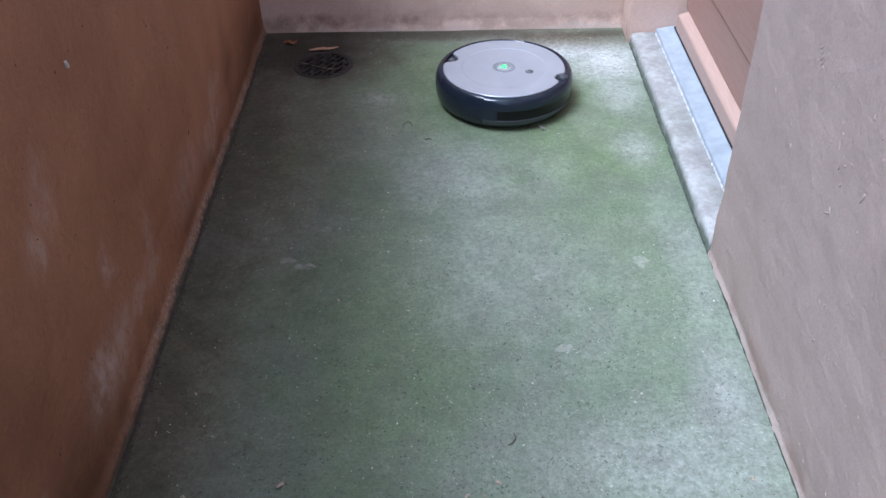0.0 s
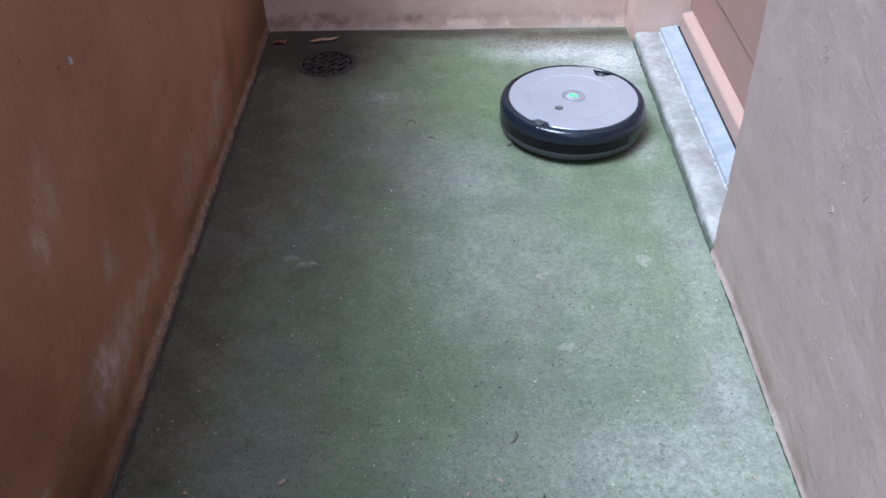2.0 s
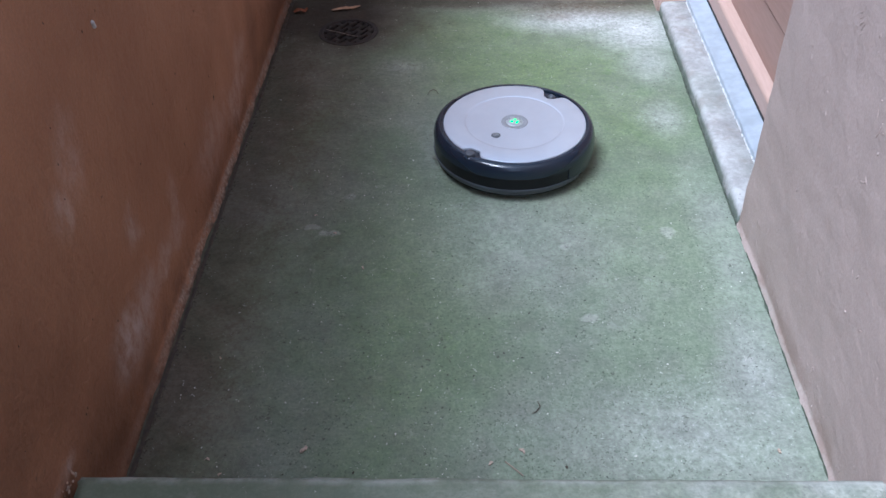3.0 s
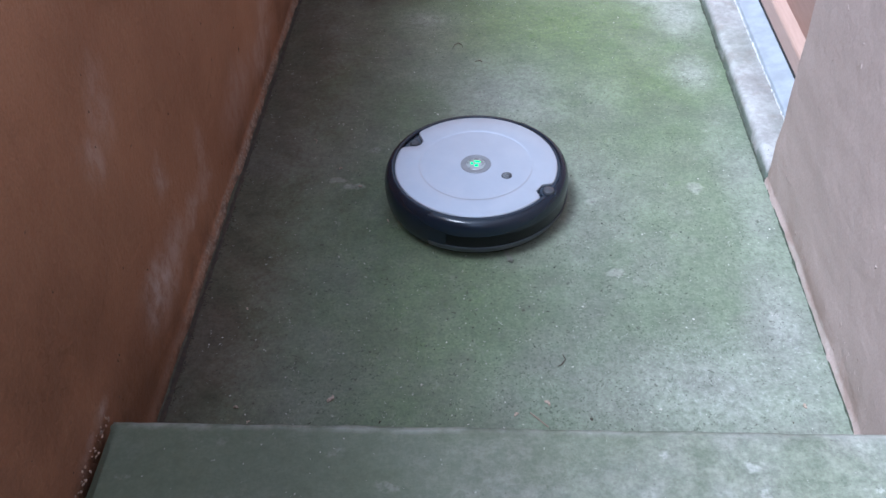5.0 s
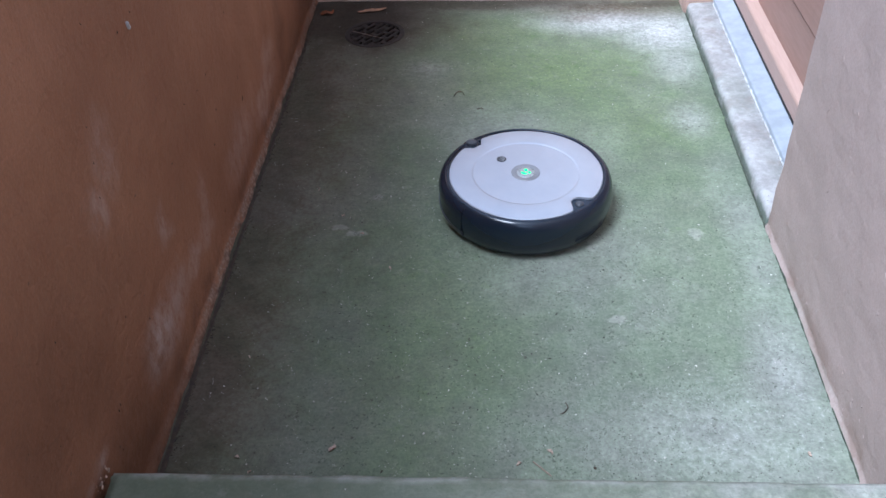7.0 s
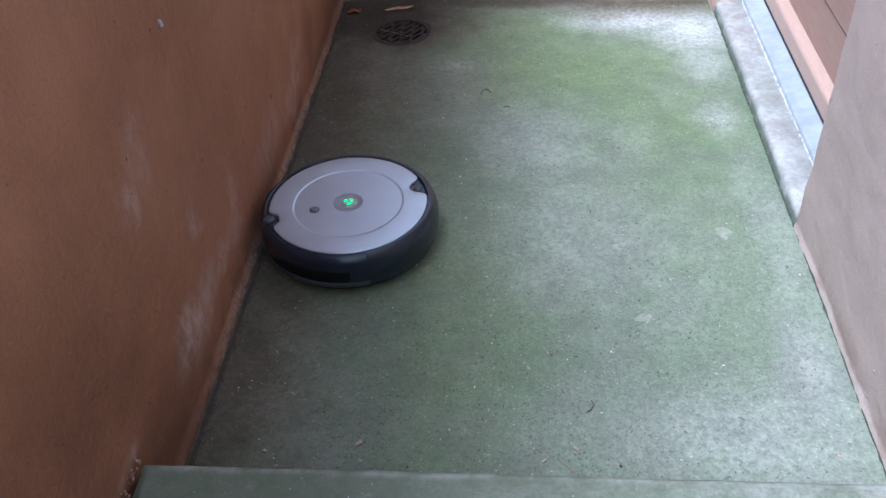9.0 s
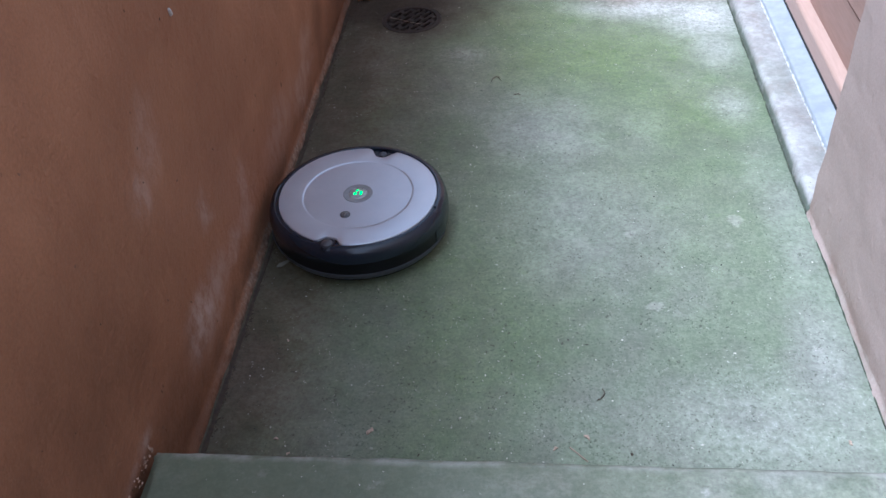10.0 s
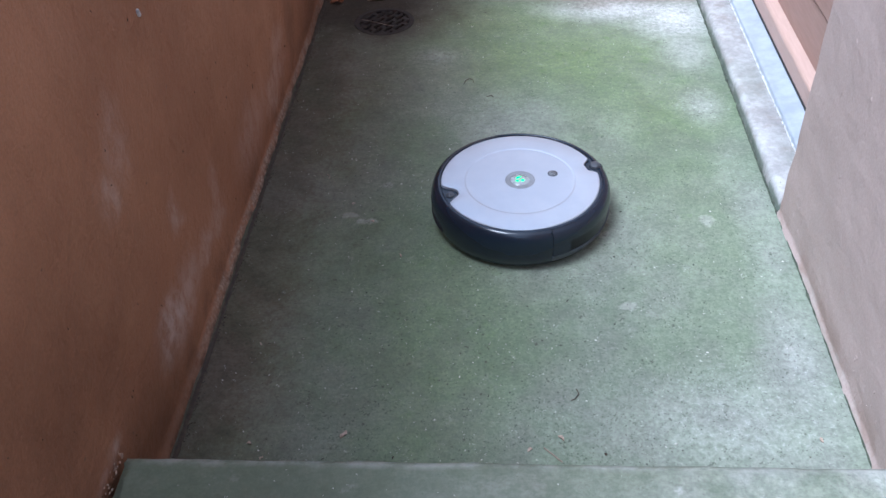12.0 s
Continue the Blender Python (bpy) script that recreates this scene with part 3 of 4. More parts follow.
def build_shell():
    # parapet with a flared mortar foot
    def parapet(y, z):
        swell = 0.75 + 0.5 * noise.noise(Vector((0, y * 7, 3)))
        flare = 0.011 * swell * max(0.0, 1 - max(0.0, z) / 0.020) ** 0.8
        ragged = rough((0, y, z), 60.0, 0.0022) * max(0.0, 1 - max(0.0, z) / 0.04)
        # unseen top raised beside the landing to shade the near step
        if y < -0.7:
            z *= 1.0 + 0.6 * min(1.0, (-0.7 - y) / 1.6) * max(0.0, (z - 0.4) / 0.7)
        return (-0.010 + flare + ragged + rough((0, y, z), 2.3, 0.004) + rough((3, y, z), 11.0, 0.0022), y, z)
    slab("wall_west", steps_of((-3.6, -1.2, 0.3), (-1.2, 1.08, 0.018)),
         steps_of((-0.02, 0.0, 0.01), (0.0, 0.042, 0.006), (0.042, 0.07, 0.009), (0.07, 0.9, 0.03), (0.9, 1.12, 0.1)), parapet, (-0.2, 0, 0), SHADE_BROWN_WALL,
         "rendered parapet wall, shade painted into its brown, with pale salt stains", "wall")

    def back(x, z):
        flare = 0.008 * max(0.0, 1 - z / 0.03) if z < 0.03 else 0.0
        return (x, 1.0435 - flare + rough((x, 0, z), 3.0, 0.004) + rough((x, 5, z), 30.0, 0.001), z)
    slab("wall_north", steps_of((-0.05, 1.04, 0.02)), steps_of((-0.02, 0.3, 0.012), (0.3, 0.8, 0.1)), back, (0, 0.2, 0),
         LIGHTENED_WALL, "tan painted rendered wall stained brown along its foot", "wall")

    bm = bmesh.new()
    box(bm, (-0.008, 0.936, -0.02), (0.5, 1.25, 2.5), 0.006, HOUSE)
    link("wall_pilaster", bm, LIGHTENED_WALL, None, "tan painted rendered pier beside the door threshold", False, "structure", "wall")

    # the house wall ends at the door recess
    def house(y, z):
        x = 0.001 + rough((1, y, z), 2.6, 0.004) + rough((4, y, z), 17.0, 0.0016)
        foot = -0.005 * max(0.0, 1 - max(0.0, z) / 0.010) + (rough((2, y, z), 40.0, 0.0012) if z < 0.04 else 0.0)
        corner = 0.012 * max(0.0, 1 - (-y) / 0.012) ** 2 if y > -0.012 else 0.0
        return tuple(HOUSE @ Vector((x + foot + corner, y, z)))
    slab("wall_east", steps_of((-3.6, -1.2, 0.3), (-1.2, -0.02, 0.02), (-0.02, 0.0, 0.004)),
         steps_of((-0.02, 0.0, 0.01), (0.0, 0.05, 0.005), (0.05, 0.8, 0.02), (0.8, 2.5, 0.2)), house, (0.35, 0, 0), TAN_WALL,
         "taupe painted rendered house wall with small paint blisters", "wall")
    bm = bmesh.new()
    box(bm, (0.05, -0.02, 2.1), (0.5, 0.95, 2.5), 0.004, HOUSE)
    link("wall_lintel", bm, TAN_WALL, None, "taupe painted rendered lintel above the door", False, "structure", "wall")

    # eaves out of view, added to hold back sky light from overhead
    bm = bmesh.new()
    box(bm, (0.95, -3.7, 2.5), (2.6, 1.6, 2.62), 0.01)
    link("ceiling", bm, SOFFIT_PAINT, None, "unseen cream eaves soffit added to shade the porch", False, "structure", "ceiling")

    def gap(v):
        return 0.012 * min(1.0, max(0.0, v) / 0.06) + rough((8, v, 0), 45.0, 0.004) if v > 0.003 else 0.0

    def landing(u, v):
        # v runs over the riser first and then back along the tread
        edge = LANDING_EDGE + rough((u, 0, 7), 14.0, 0.0025)
        if v < 0:
            return (u + gap(v), edge, LANDING + v)
        dip = -0.004 * max(0.0, 1 - v / 0.01)
        return (u + (gap(v) if u < 0.01 else 0.0), edge - v, LANDING + dip + rough((u, v, 3), 12.0, 0.0008))
    slab("step_landing", steps_of((0.001, 1.075, 0.012)),
         [-0.14, -0.10, -0.06, -0.02, -0.006, 0.0, 0.004, 0.01, 0.02] + steps_of((0.05, 0.4, 0.05), (0.6, 2.8, 0.5)), landing,
         (0, 0, -0.02), STEP_CONCRETE, "grey-green concrete step with a pale worn edge", "step")
    bm = bmesh.new()
    box(bm, (-0.25, -3.85, -0.1), (1.6, -3.6, 1.3), 0.01)
    link("wall_south", bm, TAN_WALL, None, "plain tan rendered wall closing the porch", False, "structure", "wall")

    bm = bmesh.new()
    bmesh.ops.create_grid(bm, x_segments=40, y_segments=40, size=400)
    bmesh.ops.translate(bm, vec=(0, 0, -0.13), verts=bm.verts)
    link("ground", bm, EARTH, None, "plain damp ground around the house", False, "structure", "ground")


def build_threshold():
    # chamfered concrete curb in front of the door
    def curb(y, s):
        path = ((0.0, -0.02), (0.0, 0.008), (0.001, 0.0190), (0.0035, 0.0255), (0.0070, 0.0285), (0.0110, 0.0297), (0.0160, 0.0302), (0.095, 0.0330))
        x, z = path[s]
        wob = (rough((0, y, z), 18.0, 0.0009) + rough((6, y, z), 70.0, 0.0005)) * (1.0 if s < 6 else 0.25)
        return tuple(HOUSE @ Vector((x - 0.001 + wob, y, z + (wob * 0.5 if s else 0))))
    slab("door_curb", steps_of((-0.003, 0.942, 0.008)), list(range(8)), curb, (0.0, 0, -0.02), CURB_CONCRETE,
         "weathered concrete curb below the door sill", "curb")

    # aluminium sill
    prof = ((0.066, 0.030), (0.066, 0.041), (0.068, 0.044), (0.108, 0.051), (0.15, 0.052), (0.15, 0.030))
    bm = bmesh.new()
    ends = [[bm.verts.new(HOUSE @ Vector((x, y, z))) for x, z in prof] for y in (-0.05, 0.931)]
    for i in range(len(prof)):
        k = (i + 1) % len(prof)
        bm.faces.new((ends[0][i], ends[1][i], ends[1][k], ends[0][k]))
    for e in ends:
        bm.faces.new(e)
    sill = link("door_sill", bm, ALUMINIUM, None, "dull aluminium door sill on the curb", False, "structure", "sill")
    # dark strip added for the shade line between sill and drip board
    bm = bmesh.new()
    box(bm, (0.1115, -0.05, 0.0500), (0.1180, 0.92, 0.0550), 0.001, HOUSE)
    part("sill_shade_strip", bm, RUBBER_AND_SHADE, sill, "dark strip standing in for the shade under the drip board", False)
    rng = random.Random(5)
    bm = bmesh.new()
    y = 0.92
    while y > 0.0:
        length = rng.uniform(0.003, 0.011)
        if rng.random() < 0.6 + 0.4 * y:
            w = rng.uniform(0.0006, 0.0024)
            box(bm, (0.0655 - w, y - length, 0.0315), (0.0655, y, 0.0335 + rng.uniform(0, 0.004)), 0.0004, HOUSE)
        y -= length
    part("sealant_bead", bm, SEALANT, sill, "cracked white sealant along the sill", False)


def build_door():
    door = tagged(new("door_1"), "closed brown painted wooden door with a pale drip board", "door", "", "structure")
    bm = bmesh.new()
    box(bm, (0.1405, -0.06, 0.1042), (0.19, 0.93, 0.2190), 0.001, HOUSE)
    part("bottom_rail", bm, DOOR_PAINT, door)
    bm = bmesh.new()
    box(bm, (0.1350, -0.06, 0.2255), (0.19, 0.93, 2.1), 0.001, HOUSE)
    part("door_leaf", bm, DOOR_PAINT, door)
    # black filler imitates the shade inside the door joint
    bm = bmesh.new()
    box(bm, (0.1430, -0.06, 0.2192), (0.185, 0.93, 0.2253), 0.0, HOUSE)
    part("shadow_joint", bm, RUBBER_AND_SHADE, door, "dark filler standing in for the shade in the door joint", False)
    # drip board: upright front and a top that slopes outwards
    prof = ((0.114, 0.0545), (0.114, 0.094), (0.117, 0.098), (0.140, 0.104), (0.147, 0.104), (0.147, 0.0545))
    bm = bmesh.new()
    ends = [[bm.verts.new(HOUSE @ Vector((x, y, z))) for x, z in prof] for y in (-0.05, 0.905)]
    for i in range(len(prof)):
        k = (i + 1) % len(prof)
        bm.faces.new((ends[0][i], ends[1][i], ends[1][k], ends[0][k]))
    for e in ends:
        bm.faces.new(e)
    bmesh.ops.bevel(bm, geom=[e for e in bm.edges], offset=0.0015, segments=2, affect='EDGES')
    part("drip_board", bm, BOARD_PAINT, door, "pale pink-brown drip board", False)


build_floor()
build_shell()
build_threshold()
build_door()


# ---- the drain and the dead leaves round it ----
def build_drain():
    drain = tagged(new("floor_drain"), "round rusted iron floor drain with a slotted grate", "drain")
    drain.matrix_basis = pose(*DRAIN, 0.0, 0, 0, 0)
    part("rim", lathe([(0.068, -0.012), (0.068, -0.001), (0.070, 0.001), (0.0795, 0.001), (0.0810, -0.001), (0.0810, -0.012)], steps=48),
         RUST_IRON, drain)
    part("pit", lathe([(0.0, -0.06), (0.0675, -0.06), (0.0675, -0.004)], steps=32), PIT, drain)
    turn = Matrix.Rotation(radians(-34), 4, 'Z')
    pitch = 0.017
    for i in range(-3, 5):
        x = (i - 0.5) * pitch
        half = math.sqrt(max(0.0, 0.069 ** 2 - x * x))
        bm = bmesh.new()
        box(bm, (x - 0.0036, -half, -0.009), (x + 0.0036, half, -0.0014), 0.0014, turn)
        part("grate_bar", bm, RUST_IRON, drain)
    for row, y in enumerate((-0.048, -0.024, 0.0, 0.024, 0.048)):
        half = math.sqrt(0.069 ** 2 - y * y)
        bm = bmesh.new()
        for i in range(-5, 5):
            if (i + row) % 2 == 0:
                x0, x1 = max(-half, (i - 0.5) * pitch), min(half, (i + 0.5) * pitch)
                if x1 - x0 > 0.002:
                    box(bm, (x0, y - 0.007, -0.009), (x1, y + 0.007, -0.0022), 0.001, turn)
        part("grate_web", bm, RUST_IRON, drain)


def leaf_mesh(length, width, curl, seed, steps=14):
    """A dry curled leaf: a bent blade with a ragged outline and thickness."""
    rng = random.Random(seed)
    bm = bmesh.new()
    rows = []
    for i in range(steps + 1):
        s = i / steps
        w = width * (math.sin(math.pi * (0.06 + 0.9 * s)) ** 0.7) * rng.uniform(0.75, 1.1)
        x = (s - 0.5) * length
        mid = 0.22 * width * math.sin(5.0 * s + seed)
        z = 0.003 + curl * (0.5 - 0.5 * math.cos(2 * math.pi * s * 1.3))
        rows.append([bm.verts.new((x, mid + w * k / 2, z + abs(k) * curl * 0.5)) for k in (-1, -0.4, 0.4, 1)])
    for p, q in zip(rows, rows[1:]):
        for j in range(3):
            bm.faces.new((p[j], q[j], q[j + 1], p[j + 1]))
    top = list(bm.faces)
    made = bmesh.ops.extrude_face_region(bm, geom=top)
    bmesh.ops.translate(bm, vec=(0, 0, -0.0012), verts=[v for v in made["geom"] if isinstance(v, bmesh.types.BMVert)])
    return bm


def soil_joint(name, ys, place, width, material, label):
    """A lumpy ribbon of soil or moss packed into a floor joint, swelling and thinning along it."""
    verts, faces = [], []
    for y in ys:
        swell = 0.55 + 0.7 * noise.noise(Vector((0, y * 11, 5))) + 0.6 * noise.noise(Vector((1, y * 47, 5)))
        w = width(y) * max(0.06, swell)
        h = 0.0026 * max(0.08, swell) + 0.0008 * noise.noise(Vector((2, y * 90, 1)))
        shift = 0.0012 * noise.noise(Vector((4, y * 60, 3)))
        for x, z in ((-w, -0.0005), (-w * 0.5, h * 0.8), (w * 0.3, h), (w + 0.004, h * 0.5)):
            verts.append(place(x + shift, y, z))
    for i in range(len(ys) - 1):
        for j in range(3):
            a = i * 4 + j
            faces.append((a, a + 4, a + 5, a + 1))
    ob = new(name, mesh_from(name, verts, faces, material))
    tagged(ob, label, "moss", "", "stuff")


soil_joint("moss_joint", steps_of((-0.70, 0.935, 0.004)), lambda x, y, z: HOUSE @ Vector((x - 0.003, y, z)),
           lambda y: 0.0036 if y > 0 else 0.0022, MOSS, "dark mossy soil packed in the house-side floor joint")
soil_joint("soil_joint", steps_of((-0.70, 1.02, 0.004)), lambda x, y, z: Vector((0.007 - x, y, z * 1.5)),
           lambda y: 0.0034, SOIL, "dark damp soil packed along the parapet foot")
build_drain()
tan_leaf = tagged(link("dead_leaf", leaf_mesh(0.082, 0.017, 0.004, 3), LEAF_TAN, None, "", True),
                  "long tan dried leaf lying behind the drain", "leaf")
rust_leaf = tagged(link("dead_leaf", leaf_mesh(0.040, 0.022, 0.006, 8), LEAF_RUST, None, "", True),
                   "curled rust-brown dead leaf in the wall corner", "leaf")


def twig(points, thick, material, label):
    curve = bpy.data.curves.new("twig", 'CURVE')
    curve.dimensions, curve.bevel_depth, curve.bevel_resolution = '3D', thick, 1
    line = curve.splines.new('POLY')
    line.points.add(len(points) - 1)
    for p, q in zip(line.points, points):
        p.co = (*q, 1)
    tmp = bpy.data.objects.new("twig_curve", curve)
    me = bpy.data.meshes.new_from_object(tmp)
    bpy.data.objects.remove(tmp)
    me.materials.clear()
    me.materials.append(material)
    return tagged(new("twig", me), label, "twig", "twigs on the floor")


twig([(0.1240, 0.8379, 0.004), (0.1655, 0.8176, 0.004), (0.1914, 0.8035, 0.004), (0.2121, 0.7974, 0.003)], 0.0007, TWIG_PALE, "thin pale twig lying across the drain grate")
twig([(0.4096, 0.4933, 0.0015), (0.4139, 0.5071, 0.003), (0.4223, 0.5140, 0.004), (0.4304, 0.5091, 0.003), (0.4343, 0.4972, 0.0015)], 0.0009, TWIG,
     "small dark curled twig on the floor")
twig([(0.4649, 0.4341, 0.001), (0.4763, 0.4380, 0.002), (0.4803, 0.4321, 0.001)], 0.001, TWIG, "tiny dark bent stem on the floor")
twig([(0.5605, -0.5761, 0.002), (0.5719, -0.5878, 0.003), (0.5863, -0.6014, 0.002)], 0.0012, TWIG_PALE, "short pale stalk near the step")
twig([(0.6157, -0.4600, 0.001), (0.6193, -0.4709, 0.003), (0.6121, -0.4818, 0.002), (0.6062, -0.4835, 0.001)], 0.0008, TWIG,
     "small dark hooked stem on the floor")
twig([(0.1318, 0.1248, 0.001), (0.1388, 0.1181, 0.0015), (0.1368, 0.1096, 0.001)], 0.0008, TWIG_PALE, "pale hair-thin fibre on the floor")


def fleck(bm, x, y, z, size, rng, flat=0.35):
    """One small angular crumb."""
    a0 = rng.uniform(0, 6.28)
    n = rng.choice((4, 5, 5, 6))
    stretch = rng.uniform(0.15, 0.8)
    turn = rng.uniform(0, 3.14)
    ct, st = math.cos(turn), math.sin(turn)
    low, high = [], []
    for i in range(n):
        a = a0 + 6.283 * i / n
        r = size * rng.uniform(0.7, 1.15)
        px, py = r * math.cos(a), r * stretch * math.sin(a)
        px, py = px * ct - py * st, px * st + py * ct
        low.append(bm.verts.new((x + px, y + py, z)))
        high.append(bm.verts.new((x + px * 0.7, y + py * 0.7, z + size * flat)))
    bm.faces.new(high)
    for i in range(n):
        k = (i + 1) % n
        bm.faces.new((low[i], low[k], high[k], high[i]))


def scatter(name, count, seed, sizes, material, label, place):
    rng = random.Random(seed)
    bm = bmesh.new()
    made = 0
    while made < count:
        spot = place(rng)
        if spot is None:
            continue
        x, y, z = spot
        if (Vector((x, y)) - Vector(DRAIN)).length < 0.085 and z < 0.1:
            continue
        fleck(bm, x, y, z, rng.uniform(*sizes) * rng.choice((0.5, 0.7, 0.9, 1.0, 1.2)), rng)
        made += 1
    me = bpy.data.meshes.new(name)
    bm.to_mesh(me)
    bm.free()
    me.materials.append(material)
    return tagged(new(name, me), label, "debris", "", "stuff")


def open_floor(rng):
    x, y = rng.uniform(0.02, 1.02), rng.uniform(-0.70, 1.02)
    keep = 0.25 + 0.75 * max(0.0, min(1.0, 0.5 + noise.noise(Vector((x * 5, y * 5, 2.0))) + 0.55 * (-y)))
    return (x, y, 0.0) if rng.random() < keep else None


def near_step(rng):
    x, y = rng.uniform(0.05, 1.0), rng.uniform(-0.68, 0.1)
    return (x, y, 0.0) if noise.noise(Vector((x * 6, y * 6, 4.0))) > rng.uniform(-0.3, 0.4) else None


def by_parapet(rng):
    y = rng.uniform(-0.70, 0.95)
    return (0.004 + abs(rng.gauss(0.001, 0.006)), y, 0.0) if noise.noise(Vector((1.0, y * 9, 0))) > -0.15 else None


def by_step(rng):
    return (rng.uniform(0.03, 1.0), -0.701 + abs(rng.gauss(0.0, 0.05)), 0.0)


def on_step(rng):
    return (rng.uniform(0.05, 1.02), rng.uniform(-1.0, -0.72), LANDING)


scatter("pale_grit", 1200, 11, (0.0006, 0.0017), GRIT_PALE, "scattered pale crumbs of grit and lint", open_floor)
scatter("dark_grit", 1500, 12, (0.0006, 0.0017), GRIT_DARK, "scattered dark crumbs of soil and moss", open_floor)
scatter("pale_chips", 120, 16, (0.0012, 0.0028), CHIP, "pale flakes of lint and mortar on the floor", open_floor)
scatter("moss_crumbs", 130, 17, (0.0012, 0.0028), GRIT_DARK, "larger dark crumbs of moss near the step", near_step)
scatter("soil_crumbs", 1700, 13, (0.0008, 0.0028), SOIL, "dark soil crumbs along the parapet foot", by_parapet)
scatter("step_litter", 300, 14, (0.0010, 0.0032), SOIL, "dark litter gathered below the step", by_step)
scatter("step_grit", 230, 15, (0.0009, 0.0017), GRIT_PALE, "pale crumbs of grit on the step", on_step)

for x, y, s, seed in ((0.256, -0.556, 0.009, 1), (0.587, -0.557, 0.007, 2), (0.539, -0.580, 0.006, 3), (0.089, -0.368, 0.004, 4), (0.113, -0.575, 0.005, 5), (0.137, -0.602, 0.004, 6), (0.309, -0.138, 0.005, 7), (0.200, 0.022, 0.004, 8), (0.971, -0.555, 0.006, 9), (0.245, -0.035, 0.005, 10)):
    ob = link("leaf_scrap", leaf_mesh(s * 1.6, s * 0.8, 0.0015, seed, 7), SCRAP, None, "", True)
    ob.matrix_basis = pose(x, y, -0.001, 0, 0, 70 * seed)
    tagged(ob, "small torn scrap of tan leaf on the floor", "leaf scrap", "leaf scraps on the floor")


def step_mortar():
    """A crumbly mortar smear along the joint of the step and the parapet."""
    rng = random.Random(44)
    bm = bmesh.new()
    for i in range(60):
        y = LANDING_EDGE - 0.16 * rng.random() ** 1.6
        x, z = rng.uniform(-0.008, 0.0), LANDING + rng.uniform(0.0, 0.010)
        size = rng.uniform(0.0008, 0.0024)
        got = bmesh.ops.create_icosphere(bm, subdivisions=1, radius=size)
        for v in got["verts"]:
            v.co *= rng.uniform(0.7, 1.2)
            v.co.x *= 0.6
        bmesh.ops.translate(bm, vec=(x, y, z), verts=got["verts"])
    link("mortar_smear", bm, MORTAR, None, "crumbly tan mortar smear beside the step", False, "stuff", "mortar")


step_mortar()


# ---- marks on the walls ----
def wall_blisters():
    """Raised runs, curls and blisters of paint on the house wall; rows of y, z, tilt, half length, half width."""
    rng = random.Random(21)
    bm = bmesh.new()
    marks = [(-0.402, 0.467, 12, 0.014, 0.0022), (-0.384, 0.481, -8, 0.01, 0.0014), (-0.481, 0.467, 30, 0.013, 0.003), (-0.382, 0.500, 0, 0.0025, 0.0025),
             (-0.407, 0.389, 60, 0.011, 0.0016), (-0.411, 0.395, -50, 0.007, 0.0014), (-0.480, 0.219, 0, 0.003, 0.0028), (-0.477, 0.281, 20, 0.006, 0.0016),
             (-0.417, 0.442, 0, 0.003, 0.0026), (-0.414, 0.470, 70, 0.005, 0.0014), (-0.495, 0.421, 10, 0.004, 0.002)]
    marks += [(-0.259 - 0.004 * k, 0.564 - 0.006 * k, 55 - 8 * k, 0.009 - 0.001 * k, 0.0013) for k in range(5)]
    while len(marks) < 160:
        y, z = rng.uniform(-0.95, -0.01), rng.uniform(0.008, 0.62)
        near_foot = rng.random() < 0.4
        if near_foot:
            z = 0.01 + 0.10 * rng.random() ** 1.5
        elif noise.noise(Vector((3.0, y * 6, z * 6))) < 0.05:
            continue
        marks.append((y, z, rng.uniform(-70, 70), rng.uniform(0.0015, 0.006), rng.uniform(0.0007, 0.0016)))
    for y, z, tilt, length, w in marks:
        x = 0.001 - 0.005 * max(0.0, 1 - z / 0.010)
        m = HOUSE @ pose(x + rough((1, y, z), 2.6, 0.004) + rough((4, y, z), 17.0, 0.0016), y, z, tilt, 0, 0)
        got = bmesh.ops.create_icosphere(bm, subdivisions=2 if length > 0.006 else 1, radius=1.0)
        bend = rng.uniform(-0.35, 0.35)
        for v in got["verts"]:
            v.co.y += bend * (v.co.z ** 2) * length / w * 0.6
        bmesh.ops.transform(bm, matrix=m @ Matrix.Diagonal((min(0.0009, w * 0.45), w, length, 1)), verts=got["verts"])
    for f in bm.faces:
        f.smooth = True
    me = bpy.data.meshes.new("paint_blisters")
    bm.to_mesh(me)
    bm.free()
    me.materials.append(TAN_WALL)
    tagged(new("paint_blisters", me), "small raised blisters and runs of taupe paint", "paint blister", "", "stuff")


wall_blisters()


def parapet_pocks():
    """Small dark pocks and drips on the brown parapet."""
    rng = random.Random(33)
    bm = bmesh.new()
    spots = [(0.185, 0.178, 0.007), (-0.236, 0.307, 0.003), (0.017, 0.254, 0.003)]
    spots += [(rng.uniform(-1.0, 0.9), rng.uniform(0.04, 0.7), rng.uniform(0.0012, 0.003)) for _ in range(60)]
    for y, z, size in spots:
        x = -0.010 + rough((0, y, z), 2.3, 0.004) + rough((3, y, z), 11.0, 0.0022)
        got = bmesh.ops.create_icosphere(bm, subdivisions=1, radius=1.0)
        m = pose(x, y, z, rng.uniform(-25, 25), 0, 0) @ Matrix.Diagonal((0.0009, size * rng.uniform(0.25, 0.5), size, 1))
        bmesh.ops.transform(bm, matrix=m, verts=got["verts"])
    me = bpy.data.meshes.new("wall_pocks")
    bm.to_mesh(me)
    bm.free()
    me.materials.append(SOIL)
    tagged(new("wall_pocks", me), "small dark pocks on the brown parapet", "wall mark", "", "stuff")


parapet_pocks()
bm = bmesh.new()
box(bm, (-0.003, -0.003, -0.0065), (0.003, 0.003, 0.0065), 0.0014)
plug = tagged(link("wall_plug", bm, NAIL_METAL, None, "", True), "small pale plug in the brown parapet", "wall plug")
